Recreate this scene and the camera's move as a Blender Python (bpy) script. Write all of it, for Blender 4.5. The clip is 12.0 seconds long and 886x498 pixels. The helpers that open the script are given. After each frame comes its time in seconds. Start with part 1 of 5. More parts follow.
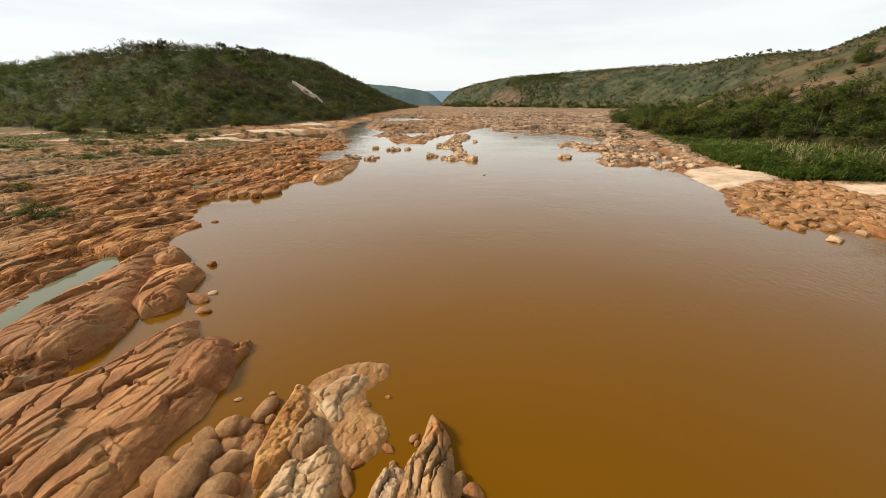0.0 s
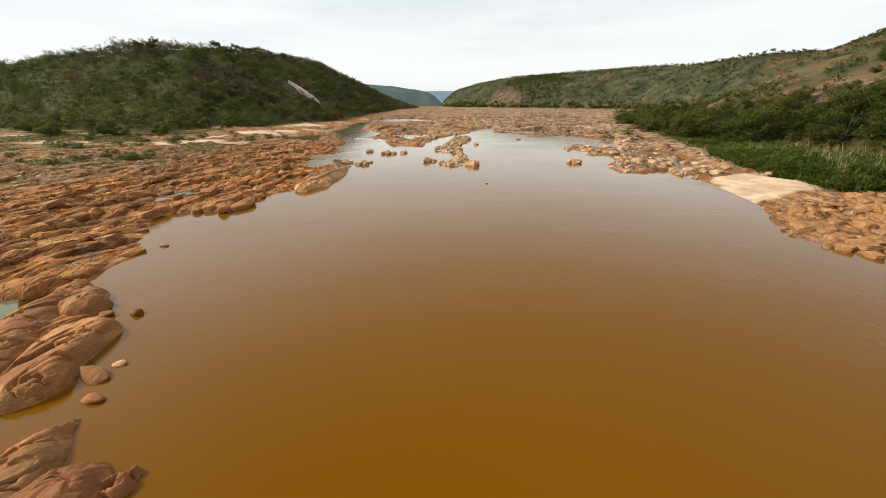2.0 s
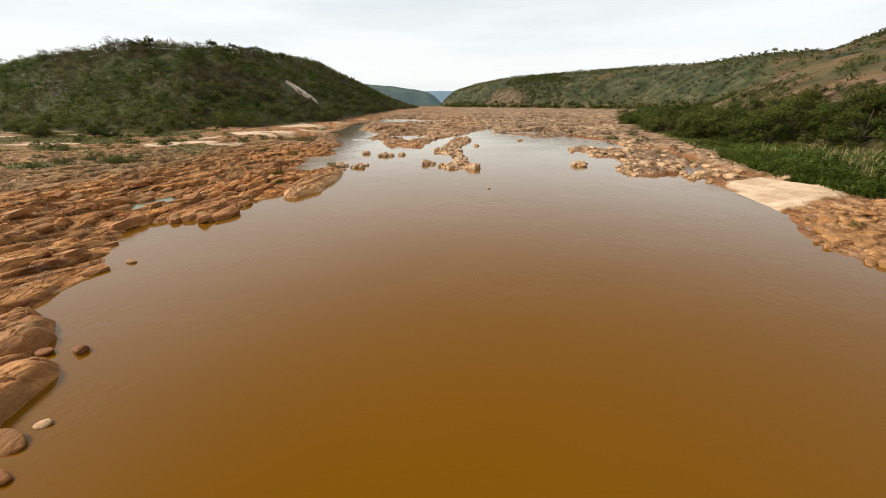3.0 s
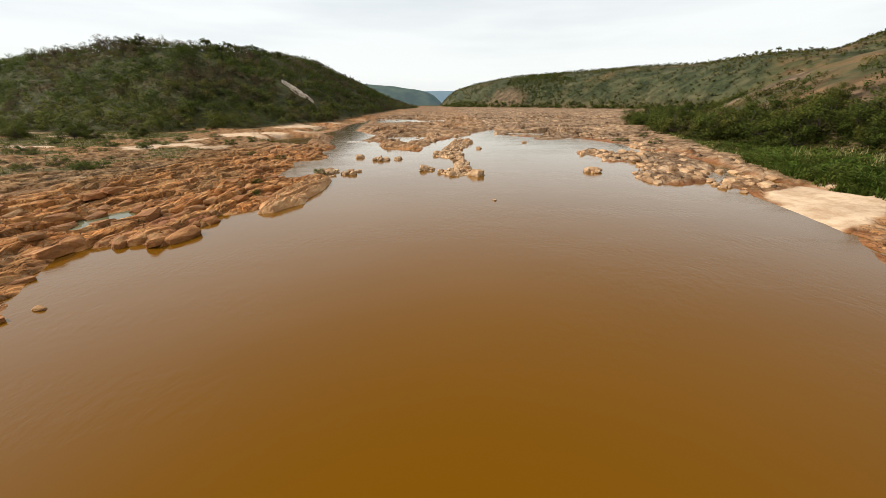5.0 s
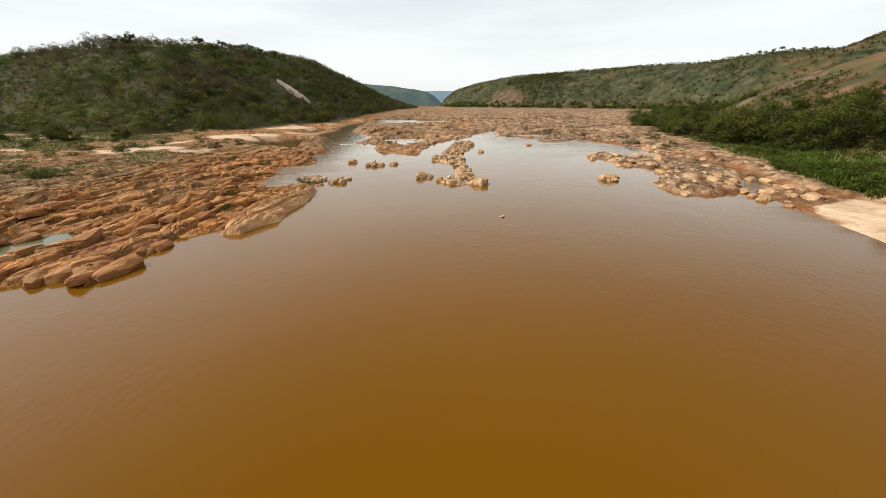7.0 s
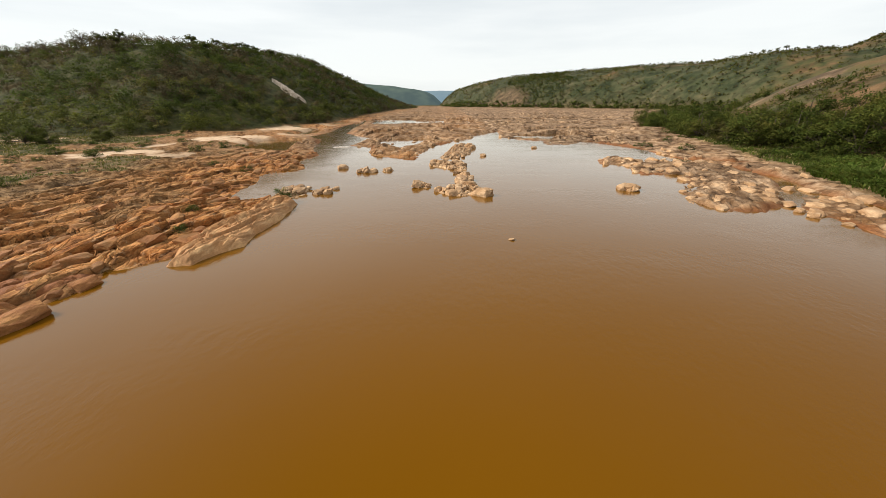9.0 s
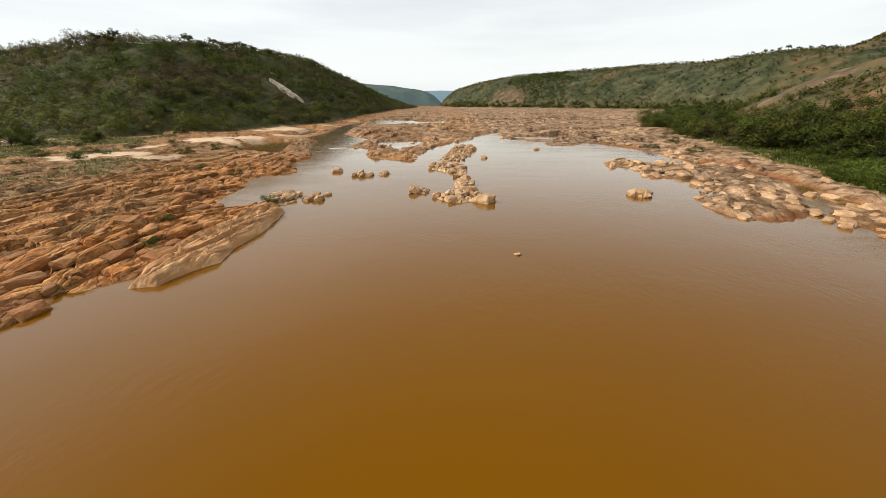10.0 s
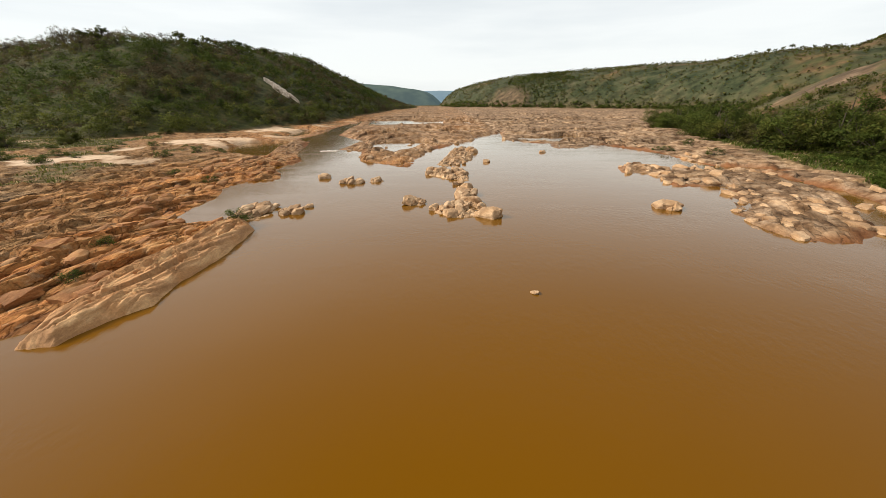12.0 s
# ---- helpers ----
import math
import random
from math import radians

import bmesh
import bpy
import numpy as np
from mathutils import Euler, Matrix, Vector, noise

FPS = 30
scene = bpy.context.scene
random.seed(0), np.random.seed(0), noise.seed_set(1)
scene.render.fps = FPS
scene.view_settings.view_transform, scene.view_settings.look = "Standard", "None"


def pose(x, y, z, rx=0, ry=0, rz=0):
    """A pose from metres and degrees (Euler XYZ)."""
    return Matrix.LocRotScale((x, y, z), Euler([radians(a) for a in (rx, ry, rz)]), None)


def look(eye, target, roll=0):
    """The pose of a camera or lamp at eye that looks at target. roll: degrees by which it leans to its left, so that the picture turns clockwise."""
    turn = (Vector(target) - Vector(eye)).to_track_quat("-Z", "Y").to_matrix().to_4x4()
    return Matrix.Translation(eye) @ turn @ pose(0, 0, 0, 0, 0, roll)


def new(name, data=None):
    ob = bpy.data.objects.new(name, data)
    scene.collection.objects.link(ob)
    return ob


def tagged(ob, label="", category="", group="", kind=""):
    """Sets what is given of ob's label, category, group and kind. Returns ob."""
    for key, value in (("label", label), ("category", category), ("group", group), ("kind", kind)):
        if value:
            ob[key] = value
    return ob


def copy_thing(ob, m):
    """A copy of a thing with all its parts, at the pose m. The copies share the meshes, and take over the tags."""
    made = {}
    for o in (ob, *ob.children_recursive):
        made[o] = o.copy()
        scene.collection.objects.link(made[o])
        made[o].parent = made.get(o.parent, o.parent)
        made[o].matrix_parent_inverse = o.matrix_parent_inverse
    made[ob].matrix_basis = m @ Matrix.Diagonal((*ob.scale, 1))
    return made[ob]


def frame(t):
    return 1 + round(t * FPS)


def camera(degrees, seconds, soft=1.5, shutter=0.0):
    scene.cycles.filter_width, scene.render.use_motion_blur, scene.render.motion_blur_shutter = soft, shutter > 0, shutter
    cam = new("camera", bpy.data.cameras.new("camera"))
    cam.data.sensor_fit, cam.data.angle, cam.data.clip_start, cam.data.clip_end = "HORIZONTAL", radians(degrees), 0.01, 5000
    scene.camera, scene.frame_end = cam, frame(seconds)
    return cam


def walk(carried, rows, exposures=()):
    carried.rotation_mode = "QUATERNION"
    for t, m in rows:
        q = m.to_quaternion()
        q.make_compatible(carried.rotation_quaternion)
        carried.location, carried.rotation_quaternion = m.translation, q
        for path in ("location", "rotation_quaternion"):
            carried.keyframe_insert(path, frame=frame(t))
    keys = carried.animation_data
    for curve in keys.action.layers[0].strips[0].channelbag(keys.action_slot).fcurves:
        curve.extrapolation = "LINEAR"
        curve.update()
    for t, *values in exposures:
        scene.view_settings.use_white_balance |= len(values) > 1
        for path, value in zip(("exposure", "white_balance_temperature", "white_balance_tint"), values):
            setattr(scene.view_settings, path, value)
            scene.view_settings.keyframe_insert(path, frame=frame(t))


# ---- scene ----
cam = camera(100.0, 12.0, soft=0.8)
METRES, EYE, TILT, LEAN, TURN = 37.45, 10.2, 0.0, 0.0, 0.3
ROWS = [
    (0.0, 0.0, 0.0, 0.0, -0.06, -21.56, 0.16),
    (0.5, 0.0025, 0.0422, -0.0007, -0.04, -21.55, 0.16),
    (1.0, 0.005, 0.0839, -0.0007, -0.03, -21.53, 0.17),
    (1.5, 0.0064, 0.1256, -0.0011, -0.03, -21.52, 0.17),
    (2.0, 0.0083, 0.167, -0.0011, -0.03, -21.52, 0.17),
    (2.5, 0.0098, 0.2086, -0.0009, -0.05, -21.52, 0.19),
    (3.0, 0.0108, 0.2499, -0.0007, -0.05, -21.52, 0.2),
    (5.0, 0.0119, 0.4171, -0.001, -0.05, -21.53, 0.23),
    (5.5, 0.0125, 0.4589, -0.0005, -0.04, -21.55, 0.23),
    (6.0, 0.013, 0.5011, -0.0003, -0.04, -21.55, 0.23),
    (6.5, 0.0137, 0.5432, 0.0, -0.06, -21.54, 0.24),
    (7.0, 0.0142, 0.5855, -0.0001, -0.07, -21.53, 0.24),
    (9.0, 0.0186, 0.7539, 0.0007, -0.07, -21.55, 0.26),
    (9.5, 0.0203, 0.7952, 0.0006, -0.06, -21.55, 0.26),
    (10.0, 0.0221, 0.8366, 0.001, -0.06, -21.56, 0.26),
    (10.5, 0.0235, 0.8776, 0.0011, -0.07, -21.55, 0.26),
    (11.0, 0.0248, 0.9185, 0.0004, -0.09, -21.55, 0.27),
    (11.5, 0.0257, 0.9589, -0.0015, -0.09, -21.55, 0.27),
    (12.0, 0.0261, 0.9994, -0.0036, -0.11, -21.54, 0.27),
]
walk(cam, [(t, pose(0, 0, EYE, TILT, LEAN, TURN) @ pose(METRES * x, METRES * y, METRES * z, 90 + pitch, roll, yaw)) for t, x, y, z, yaw, pitch, roll in ROWS])

# ---- world and light ----
world = bpy.data.worlds.new("overcast_sky")
scene.world = world
world.use_nodes = True
wt = world.node_tree
wt.nodes.clear()
w_out = wt.nodes.new("ShaderNodeOutputWorld")
w_bg = wt.nodes.new("ShaderNodeBackground")
w_sky = wt.nodes.new("ShaderNodeTexSky")
w_sky.sky_type, w_sky.sun_disc = "NISHITA", False
SUN_ELEVATION, SUN_AZIMUTH = 36.0, 276.0
w_sky.sun_elevation, w_sky.sun_rotation = radians(SUN_ELEVATION), radians(SUN_AZIMUTH)
w_gain = wt.nodes.new("ShaderNodeVectorMath")
w_gain.operation = "SCALE"
w_gain.inputs["Scale"].default_value = 0.09
w_tc = wt.nodes.new("ShaderNodeTexCoord")
w_map = wt.nodes.new("ShaderNodeMapping")
w_map.inputs["Scale"].default_value = (1.0, 1.0, 7.0)
w_noise = wt.nodes.new("ShaderNodeTexNoise")
w_noise.inputs["Scale"].default_value = 1.6
w_noise.inputs["Detail"].default_value = 6.0
w_noise.inputs["Roughness"].default_value = 0.5
w_ramp = wt.nodes.new("ShaderNodeValToRGB")
w_ramp.color_ramp.elements[0].position = 0.36
w_ramp.color_ramp.elements[0].color = (0.85, 0.895, 0.91, 1)
w_ramp.color_ramp.elements[1].position = 0.62
w_ramp.color_ramp.elements[1].color = (1.03, 1.055, 1.04, 1)
w_mix = wt.nodes.new("ShaderNodeMix")
w_mix.data_type = "RGBA"
w_mix.inputs["Factor"].default_value = 0.85
wt.links.new(w_sky.outputs["Color"], w_gain.inputs[0])
wt.links.new(w_tc.outputs["Generated"], w_map.inputs["Vector"])
wt.links.new(w_map.outputs["Vector"], w_noise.inputs["Vector"])
wt.links.new(w_noise.outputs["Fac"], w_ramp.inputs["Fac"])
wt.links.new(w_gain.outputs[0], w_mix.inputs["A"])
wt.links.new(w_ramp.outputs["Color"], w_mix.inputs["B"])
wt.links.new(w_mix.outputs["Result"], w_bg.inputs["Color"])
# An overcast sky is brighter overhead than at the horizon.
w_sep = wt.nodes.new("ShaderNodeSeparateXYZ")
w_rise = wt.nodes.new("ShaderNodeMapRange")
for key, value in (("From Min", 0.15), ("From Max", 1.0), ("To Min", 1.0), ("To Max", 1.12)):
    w_rise.inputs[key].default_value = value
wt.links.new(w_tc.outputs["Generated"], w_sep.inputs[0])
wt.links.new(w_sep.outputs["Z"], w_rise.inputs["Value"])
# Thin overcast: above the horizon haze, the side towards the hidden sun is brighter than the side away from it.
w_side = wt.nodes.new("ShaderNodeMapRange")
for key, value in (("From Min", -0.8), ("From Max", 0.8), ("To Min", 1.32), ("To Max", 0.45)):
    w_side.inputs[key].default_value = value
wt.links.new(w_sep.outputs["X"], w_side.inputs["Value"])
w_above = wt.nodes.new("ShaderNodeMapRange")
w_above.interpolation_type = "SMOOTHSTEP"
for key, value in (("From Min", 0.16), ("From Max", 0.46)):
    w_above.inputs[key].default_value = value
wt.links.new(w_sep.outputs["Z"], w_above.inputs["Value"])
w_even = wt.nodes.new("ShaderNodeMix")
w_even.inputs["A"].default_value = 1.03
wt.links.new(w_above.outputs["Result"], w_even.inputs["Factor"])
wt.links.new(w_side.outputs["Result"], w_even.inputs["B"])
w_level = wt.nodes.new("ShaderNodeMath")
w_level.operation = "MULTIPLY"
wt.links.new(w_rise.outputs["Result"], w_level.inputs[0])
wt.links.new(w_even.outputs["Result"], w_level.inputs[1])
wt.links.new(w_level.outputs[0], w_bg.inputs["Strength"])
wt.links.new(w_bg.outputs["Background"], w_out.inputs["Surface"])

sun = new("sun", bpy.data.lights.new("sun", "SUN"))
sun.data.energy, sun.data.angle, sun.data.color = 5.2, radians(11.0), (1.0, 0.90, 0.75)
# Direction towards the sun: rotation is counted clockwise from +y.
sun_way = Vector((math.sin(radians(SUN_AZIMUTH)) * math.cos(radians(SUN_ELEVATION)),
                  math.cos(radians(SUN_AZIMUTH)) * math.cos(radians(SUN_ELEVATION)),
                  math.sin(radians(SUN_ELEVATION))))
sun.matrix_world = look(sun_way * 200, (0, 0, 0))


# ---- materials ----
def material(name, rough=0.8, spec=0.3):
    m = bpy.data.materials.new(name)
    m.use_nodes = True
    p = m.node_tree.nodes["Principled BSDF"]
    p.inputs["Roughness"].default_value = rough
    p.inputs["Specular IOR Level"].default_value = spec
    return m, m.node_tree, p


def node(tree, kind, **values):
    n = tree.nodes.new(kind)
    for key, value in values.items():
        n.inputs[key.replace("_", " ")].default_value = value
    return n


def coords(tree, scale=(1, 1, 1), local=False):
    mp = node(tree, "ShaderNodeMapping", Scale=scale)
    if local:
        tree.links.new(tree.nodes.new("ShaderNodeTexCoord").outputs["Object"], mp.inputs["Vector"])
    else:
        tree.links.new(tree.nodes.new("ShaderNodeNewGeometry").outputs["Position"], mp.inputs["Vector"])
    return mp.outputs["Vector"]


def tex(tree, vec, scale, detail=5.0, rough=0.55, distort=0.0):
    n = node(tree, "ShaderNodeTexNoise", Scale=scale, Detail=detail, Roughness=rough, Distortion=distort)
    tree.links.new(vec, n.inputs["Vector"])
    return n.outputs["Fac"]


def ramp(tree, fac, stops):
    r = tree.nodes.new("ShaderNodeValToRGB")
    e = r.color_ramp.elements
    while len(e) < len(stops):
        e.new(0.5)
    for el, (pos, col) in zip(e, stops):
        el.position = pos
        el.color = (*col, 1) if len(col) == 3 else col
    tree.links.new(fac, r.inputs["Fac"])
    return r.outputs["Color"]


def grey(tree, fac, lo, hi, a=0.0, b=1.0):
    n = node(tree, "ShaderNodeMapRange", From_Min=lo, From_Max=hi, To_Min=a, To_Max=b)
    tree.links.new(fac, n.inputs["Value"])
    return n.outputs["Result"]


def mix(tree, fac, a, b, blend="MIX"):
    n = tree.nodes.new("ShaderNodeMix")
    n.data_type, n.blend_type = "RGBA", blend
    for value, key in ((fac, 0), (a, 6), (b, 7)):
        if isinstance(value, (int, float)):
            n.inputs[key].default_value = value
        elif isinstance(value, tuple):
            n.inputs[key].default_value = (*value, 1)
        else:
            tree.links.new(value, n.inputs[key])
    return n.outputs[2]


def math_node(tree, op, a, b):
    n = tree.nodes.new("ShaderNodeMath")
    n.operation = op
    for i, v in enumerate((a, b)):
        if isinstance(v, (int, float)):
            n.inputs[i].default_value = v
        else:
            tree.links.new(v, n.inputs[i])
    return n.outputs[0]


def bump(tree, p, height, strength, distance):
    b = node(tree, "ShaderNodeBump", Distance=distance)
    if isinstance(strength, float):
        b.inputs["Strength"].default_value = strength
    else:
        tree.links.new(strength, b.inputs["Strength"])
    tree.links.new(height, b.inputs["Height"])
    tree.links.new(b.outputs["Normal"], p.inputs["Normal"])


def attribute(tree, name):
    a = tree.nodes.new("ShaderNodeAttribute")
    a.attribute_name = name
    return a.outputs["Fac"]


def rock_colours(t, vec, dark, mid, light):
    """Weathered stone: broad tints, medium blotches and fine grain."""
    streak = tex(t, coords(t, (1.0, 0.28, 1.0)), 1.1, 6.0, 0.62, 0.6)
    col = ramp(t, streak, [(0.38, dark), (0.50, mid), (0.62, light)])
    broad = tex(t, vec, 0.11, 4.0)
    return col, broad


GROUND, gt, gp = material("bedrock_and_soil", 0.85, 0.12)
gv = coords(gt)
rock_col, broad = rock_colours(gt, gv, (0.152, 0.062, 0.019), (0.377, 0.170, 0.057), (0.555, 0.294, 0.119))
iron = ramp(gt, tex(gt, gv, 0.33, 5.0), [(0.45, (1, 1, 1)), (0.70, (1.05, 0.82, 0.62))])
rock_col = mix(gt, 0.8, rock_col, iron, "MULTIPLY")
pale = mix(gt, grey(gt, tex(gt, gv, 0.9, 6.0, 0.65), 0.56, 0.72), rock_col, (0.46, 0.31, 0.185))
grey_rock = ramp(gt, tex(gt, gv, 0.8, 6.0, 0.65), [(0.38, (0.084, 0.049, 0.021)), (0.5, (0.217, 0.126, 0.057)), (0.62, (0.399, 0.252, 0.129))])
rock_col = mix(gt, attribute(gt, "dry"), pale, grey_rock)
buff_col = ramp(gt, tex(gt, gv, 0.5, 7.0, 0.65), [(0.38, (0.078, 0.043, 0.022)), (0.49, (0.221, 0.137, 0.079)), (0.62, (0.390, 0.274, 0.180))])
rock_col = mix(gt, attribute(gt, "buff"), rock_col, buff_col)
rock_col = mix(gt, 0.9, rock_col, ramp(gt, attribute(gt, "block"), [(0.0, (0.56, 0.52, 0.49)), (0.5, (1.0, 1.0, 1.0)), (1.0, (1.28, 1.22, 1.12))]), "MULTIPLY")
sand_col = ramp(gt, tex(gt, gv, 0.7, 7.0, 0.6), [(0.36, (0.44, 0.30, 0.19)), (0.6, (0.60, 0.445, 0.31))])
mud_col = ramp(gt, tex(gt, gv, 0.9, 5.0), [(0.3, (0.158, 0.053, 0.018)), (0.7, (0.259, 0.106, 0.040))])
scrub_col = ramp(gt, tex(gt, gv, 0.045, 10.0, 0.74), [(0.40, (0.022, 0.030, 0.013)), (0.48, (0.044, 0.052, 0.024)), (0.56, (0.066, 0.068, 0.034)), (0.66, (0.105, 0.092, 0.052))])
turf_col = ramp(gt, tex(gt, gv, 0.6, 8.0, 0.65), [(0.38, (0.045, 0.050, 0.016)), (0.50, (0.10, 0.090, 0.035)), (0.62, (0.27, 0.17, 0.085))])
slope_col = ramp(gt, tex(gt, gv, 0.06, 8.0, 0.62), [(0.36, (0.040, 0.047, 0.018)), (0.47, (0.075, 0.067, 0.029)), (0.56, (0.110, 0.074, 0.036)), (0.68, (0.185, 0.107, 0.055))])
wood_col = ramp(gt, tex(gt, gv, 0.25, 7.0, 0.62), [(0.38, (0.030, 0.036, 0.010)), (0.52, (0.060, 0.062, 0.018)), (0.66, (0.095, 0.082, 0.030))])
col = mix(gt, attribute(gt, "sand"), rock_col, sand_col)
col = mix(gt, attribute(gt, "mud"), col, mud_col)
col = mix(gt, attribute(gt, "turf"), col, turf_col)
col = mix(gt, attribute(gt, "slope"), col, slope_col)
col = mix(gt, attribute(gt, "scrub"), col, scrub_col)
col = mix(gt, attribute(gt, "wood"), col, wood_col)
soil_col = ramp(gt, tex(gt, gv, 0.16, 7.0, 0.62), [(0.38, (0.060, 0.045, 0.029)), (0.52, (0.101, 0.066, 0.041)), (0.64, (0.203, 0.140, 0.093))])
col = mix(gt, attribute(gt, "soil"), col, soil_col)
grain = tex(gt, gv, 7.0, 7.0, 0.7)
bands = ramp(gt, tex(gt, coords(gt, (0.35, 1.0, 1.0)), 0.12, 4.0, 0.6), [(0.40, (0.70, 0.68, 0.64)), (0.50, (1.0, 1.0, 1.0)), (0.60, (1.18, 1.16, 1.12))])
col = mix(gt, math_node(gt, "MULTIPLY", attribute(gt, "buff"), 0.9), col, mix(gt, 1.0, col, bands, "MULTIPLY"))
col = mix(gt, math_node(gt, "SUBTRACT", 0.50, math_node(gt, "MULTIPLY", attribute(gt, "sand"), 0.36)), col, ramp(gt, grain, [(0.38, (0.55, 0.54, 0.52)), (0.62, (1.18, 1.18, 1.18))]), "MULTIPLY")
gt.links.new(col, gp.inputs["Base Color"])


def crack_height(t, scale):
    """Fine joints in the rock, as relief."""
    wob = t.nodes.new("ShaderNodeVectorMath")
    wob.operation = "ADD"
    n = node(t, "ShaderNodeTexNoise", Scale=1.2, Detail=3.0)
    base = coords(t, scale)
    t.links.new(base, n.inputs["Vector"])
    t.links.new(base, wob.inputs[0])
    t.links.new(n.outputs["Color"], wob.inputs[1])
    vor = node(t, "ShaderNodeTexVoronoi", Scale=1.0)
    vor.feature = "DISTANCE_TO_EDGE"
    t.links.new(wob.outputs[0], vor.inputs["Vector"])
    return grey(t, vor.outputs["Distance"], 0.0, 0.07)


bump(gt, gp, math_node(gt, "ADD", math_node(gt, "MULTIPLY", crack_height(gt, (1.3, 0.45, 1.0)), 0.5),
                       math_node(gt, "ADD", tex(gt, coords(gt, (1.6, 0.5, 1.2)), 1.5, 9.0, 0.68), math_node(gt, "MULTIPLY", grain, 0.3))), math_node(gt, "SUBTRACT", math_node(gt, "SUBTRACT", 1.0, math_node(gt, "MULTIPLY", attribute(gt, "buff"), 0.5)), math_node(gt, "MULTIPLY", attribute(gt, "sand"), 0.45)), 0.30)


def stone(name, dark, mid, light, blotch, streaked=(1.0, 0.28, 1.0), rough=0.8, bumpy=0.13, cracked=0.10):
    m, t, p = material(name, rough, 0.28)
    local = coords(t, streaked)
    dark = tuple(0.45 * a + 0.55 * b for a, b in zip(dark, mid))
    c = ramp(t, tex(t, local, 1.3, 7.0, 0.64, 0.5), [(0.38, dark), (0.50, mid), (0.62, light)])
    c = mix(t, grey(t, tex(t, coords(t), 0.55, 5.0), 0.50, 0.68), c, blotch)
    info = t.nodes.new("ShaderNodeObjectInfo")
    c = mix(t, 0.5, c, ramp(t, info.outputs["Random"], [(0.0, (0.72, 0.68, 0.64)), (0.5, (1.0, 1.0, 1.0)), (1.0, (1.22, 1.2, 1.15))]), "MULTIPLY")
    g = tex(t, coords(t), 9.0, 7.0, 0.7)
    c = mix(t, 0.40, c, ramp(t, g, [(0.38, (0.50, 0.48, 0.46)), (0.62, (1.16, 1.16, 1.16))]), "MULTIPLY")
    t.links.new(c, p.inputs["Base Color"])
    bump(t, p, math_node(t, "ADD", math_node(t, "MULTIPLY", crack_height(t, (1.9 * streaked[0], 1.9 * streaked[1], 1.9)), cracked),
                         math_node(t, "ADD", tex(t, local, 2.2, 9.0, 0.68), math_node(t, "MULTIPLY", g, 0.3))), 0.9, bumpy)
    return m


BROWN_ROCK = stone("brown_gneiss", (0.138, 0.053, 0.013), (0.291, 0.117, 0.036), (0.429, 0.202, 0.068), (0.252, 0.129, 0.045))
RED_ROCK = stone("rust_brown_gneiss", (0.122, 0.038, 0.011), (0.244, 0.088, 0.027), (0.356, 0.151, 0.052), (0.187, 0.078, 0.024))
TAN_ROCK = stone("tan_gneiss", (0.167, 0.098, 0.051), (0.366, 0.227, 0.123), (0.533, 0.364, 0.220), (0.374, 0.215, 0.105))
PALE_ROCK = stone("mud_caked_rock", (0.30, 0.130, 0.032), (0.52, 0.265, 0.072), (0.72, 0.48, 0.25), (0.72, 0.53, 0.33), (1, 1, 1), cracked=0.0)
GREY_ROCK = stone("grey_gneiss", (0.110, 0.059, 0.022), (0.254, 0.140, 0.057), (0.422, 0.248, 0.114), (0.354, 0.151, 0.046))
BOULDER_ROCK = stone("rounded_boulder_rock", (0.140, 0.062, 0.022), (0.273, 0.136, 0.050), (0.384, 0.218, 0.095), (0.287, 0.130, 0.043), (1, 1, 1), cracked=0.0)
SLAB_ROCK = stone("warm_tan_gneiss", (0.216, 0.102, 0.039), (0.475, 0.252, 0.110), (0.648, 0.386, 0.184), (0.497, 0.242, 0.094))
CRUST = stone("dried_white_mud_crust", (0.267, 0.152, 0.065), (0.413, 0.263, 0.134), (0.532, 0.380, 0.221), (0.346, 0.185, 0.074), (1, 1, 1), cracked=0.0)
OCHRE_MUD = stone("wet_ochre_mud", (0.171, 0.067, 0.015), (0.307, 0.145, 0.041), (0.399, 0.222, 0.080), (0.235, 0.093, 0.021), (1, 0.5, 1), rough=0.45, bumpy=0.05, cracked=0.0)
GRAVEL = stone("golden_gravelly_mud", (0.152, 0.054, 0.012), (0.376, 0.171, 0.042), (0.555, 0.303, 0.105), (0.269, 0.103, 0.024), (1, 1, 1), bumpy=0.16, cracked=0.1)

FACE_ROCK = stone("pale_hill_rock", (0.20, 0.16, 0.12), (0.46, 0.39, 0.32), (0.66, 0.58, 0.50), (0.34, 0.28, 0.22), cracked=0.0)


def hazy(name, wood, haze_glow):
    """Wooded hills kilometres off, the haze before them painted on as a bluish glow."""
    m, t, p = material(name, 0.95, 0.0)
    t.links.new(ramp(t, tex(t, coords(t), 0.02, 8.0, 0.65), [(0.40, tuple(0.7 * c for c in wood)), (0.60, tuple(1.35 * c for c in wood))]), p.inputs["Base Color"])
    # Aerial haze put into emission: the slopes themselves give off the bluish light.
    p.inputs["Emission Color"].default_value = (*haze_glow, 1)
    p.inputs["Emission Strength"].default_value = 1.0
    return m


HAZE_GLOW_NEAR = hazy("haze_glow_wooded_hill", (0.045, 0.055, 0.030), (0.055, 0.085, 0.105))
HAZE_GLOW_FAR = hazy("far_haze_glow_hill", (0.030, 0.035, 0.025), (0.20, 0.29, 0.36))

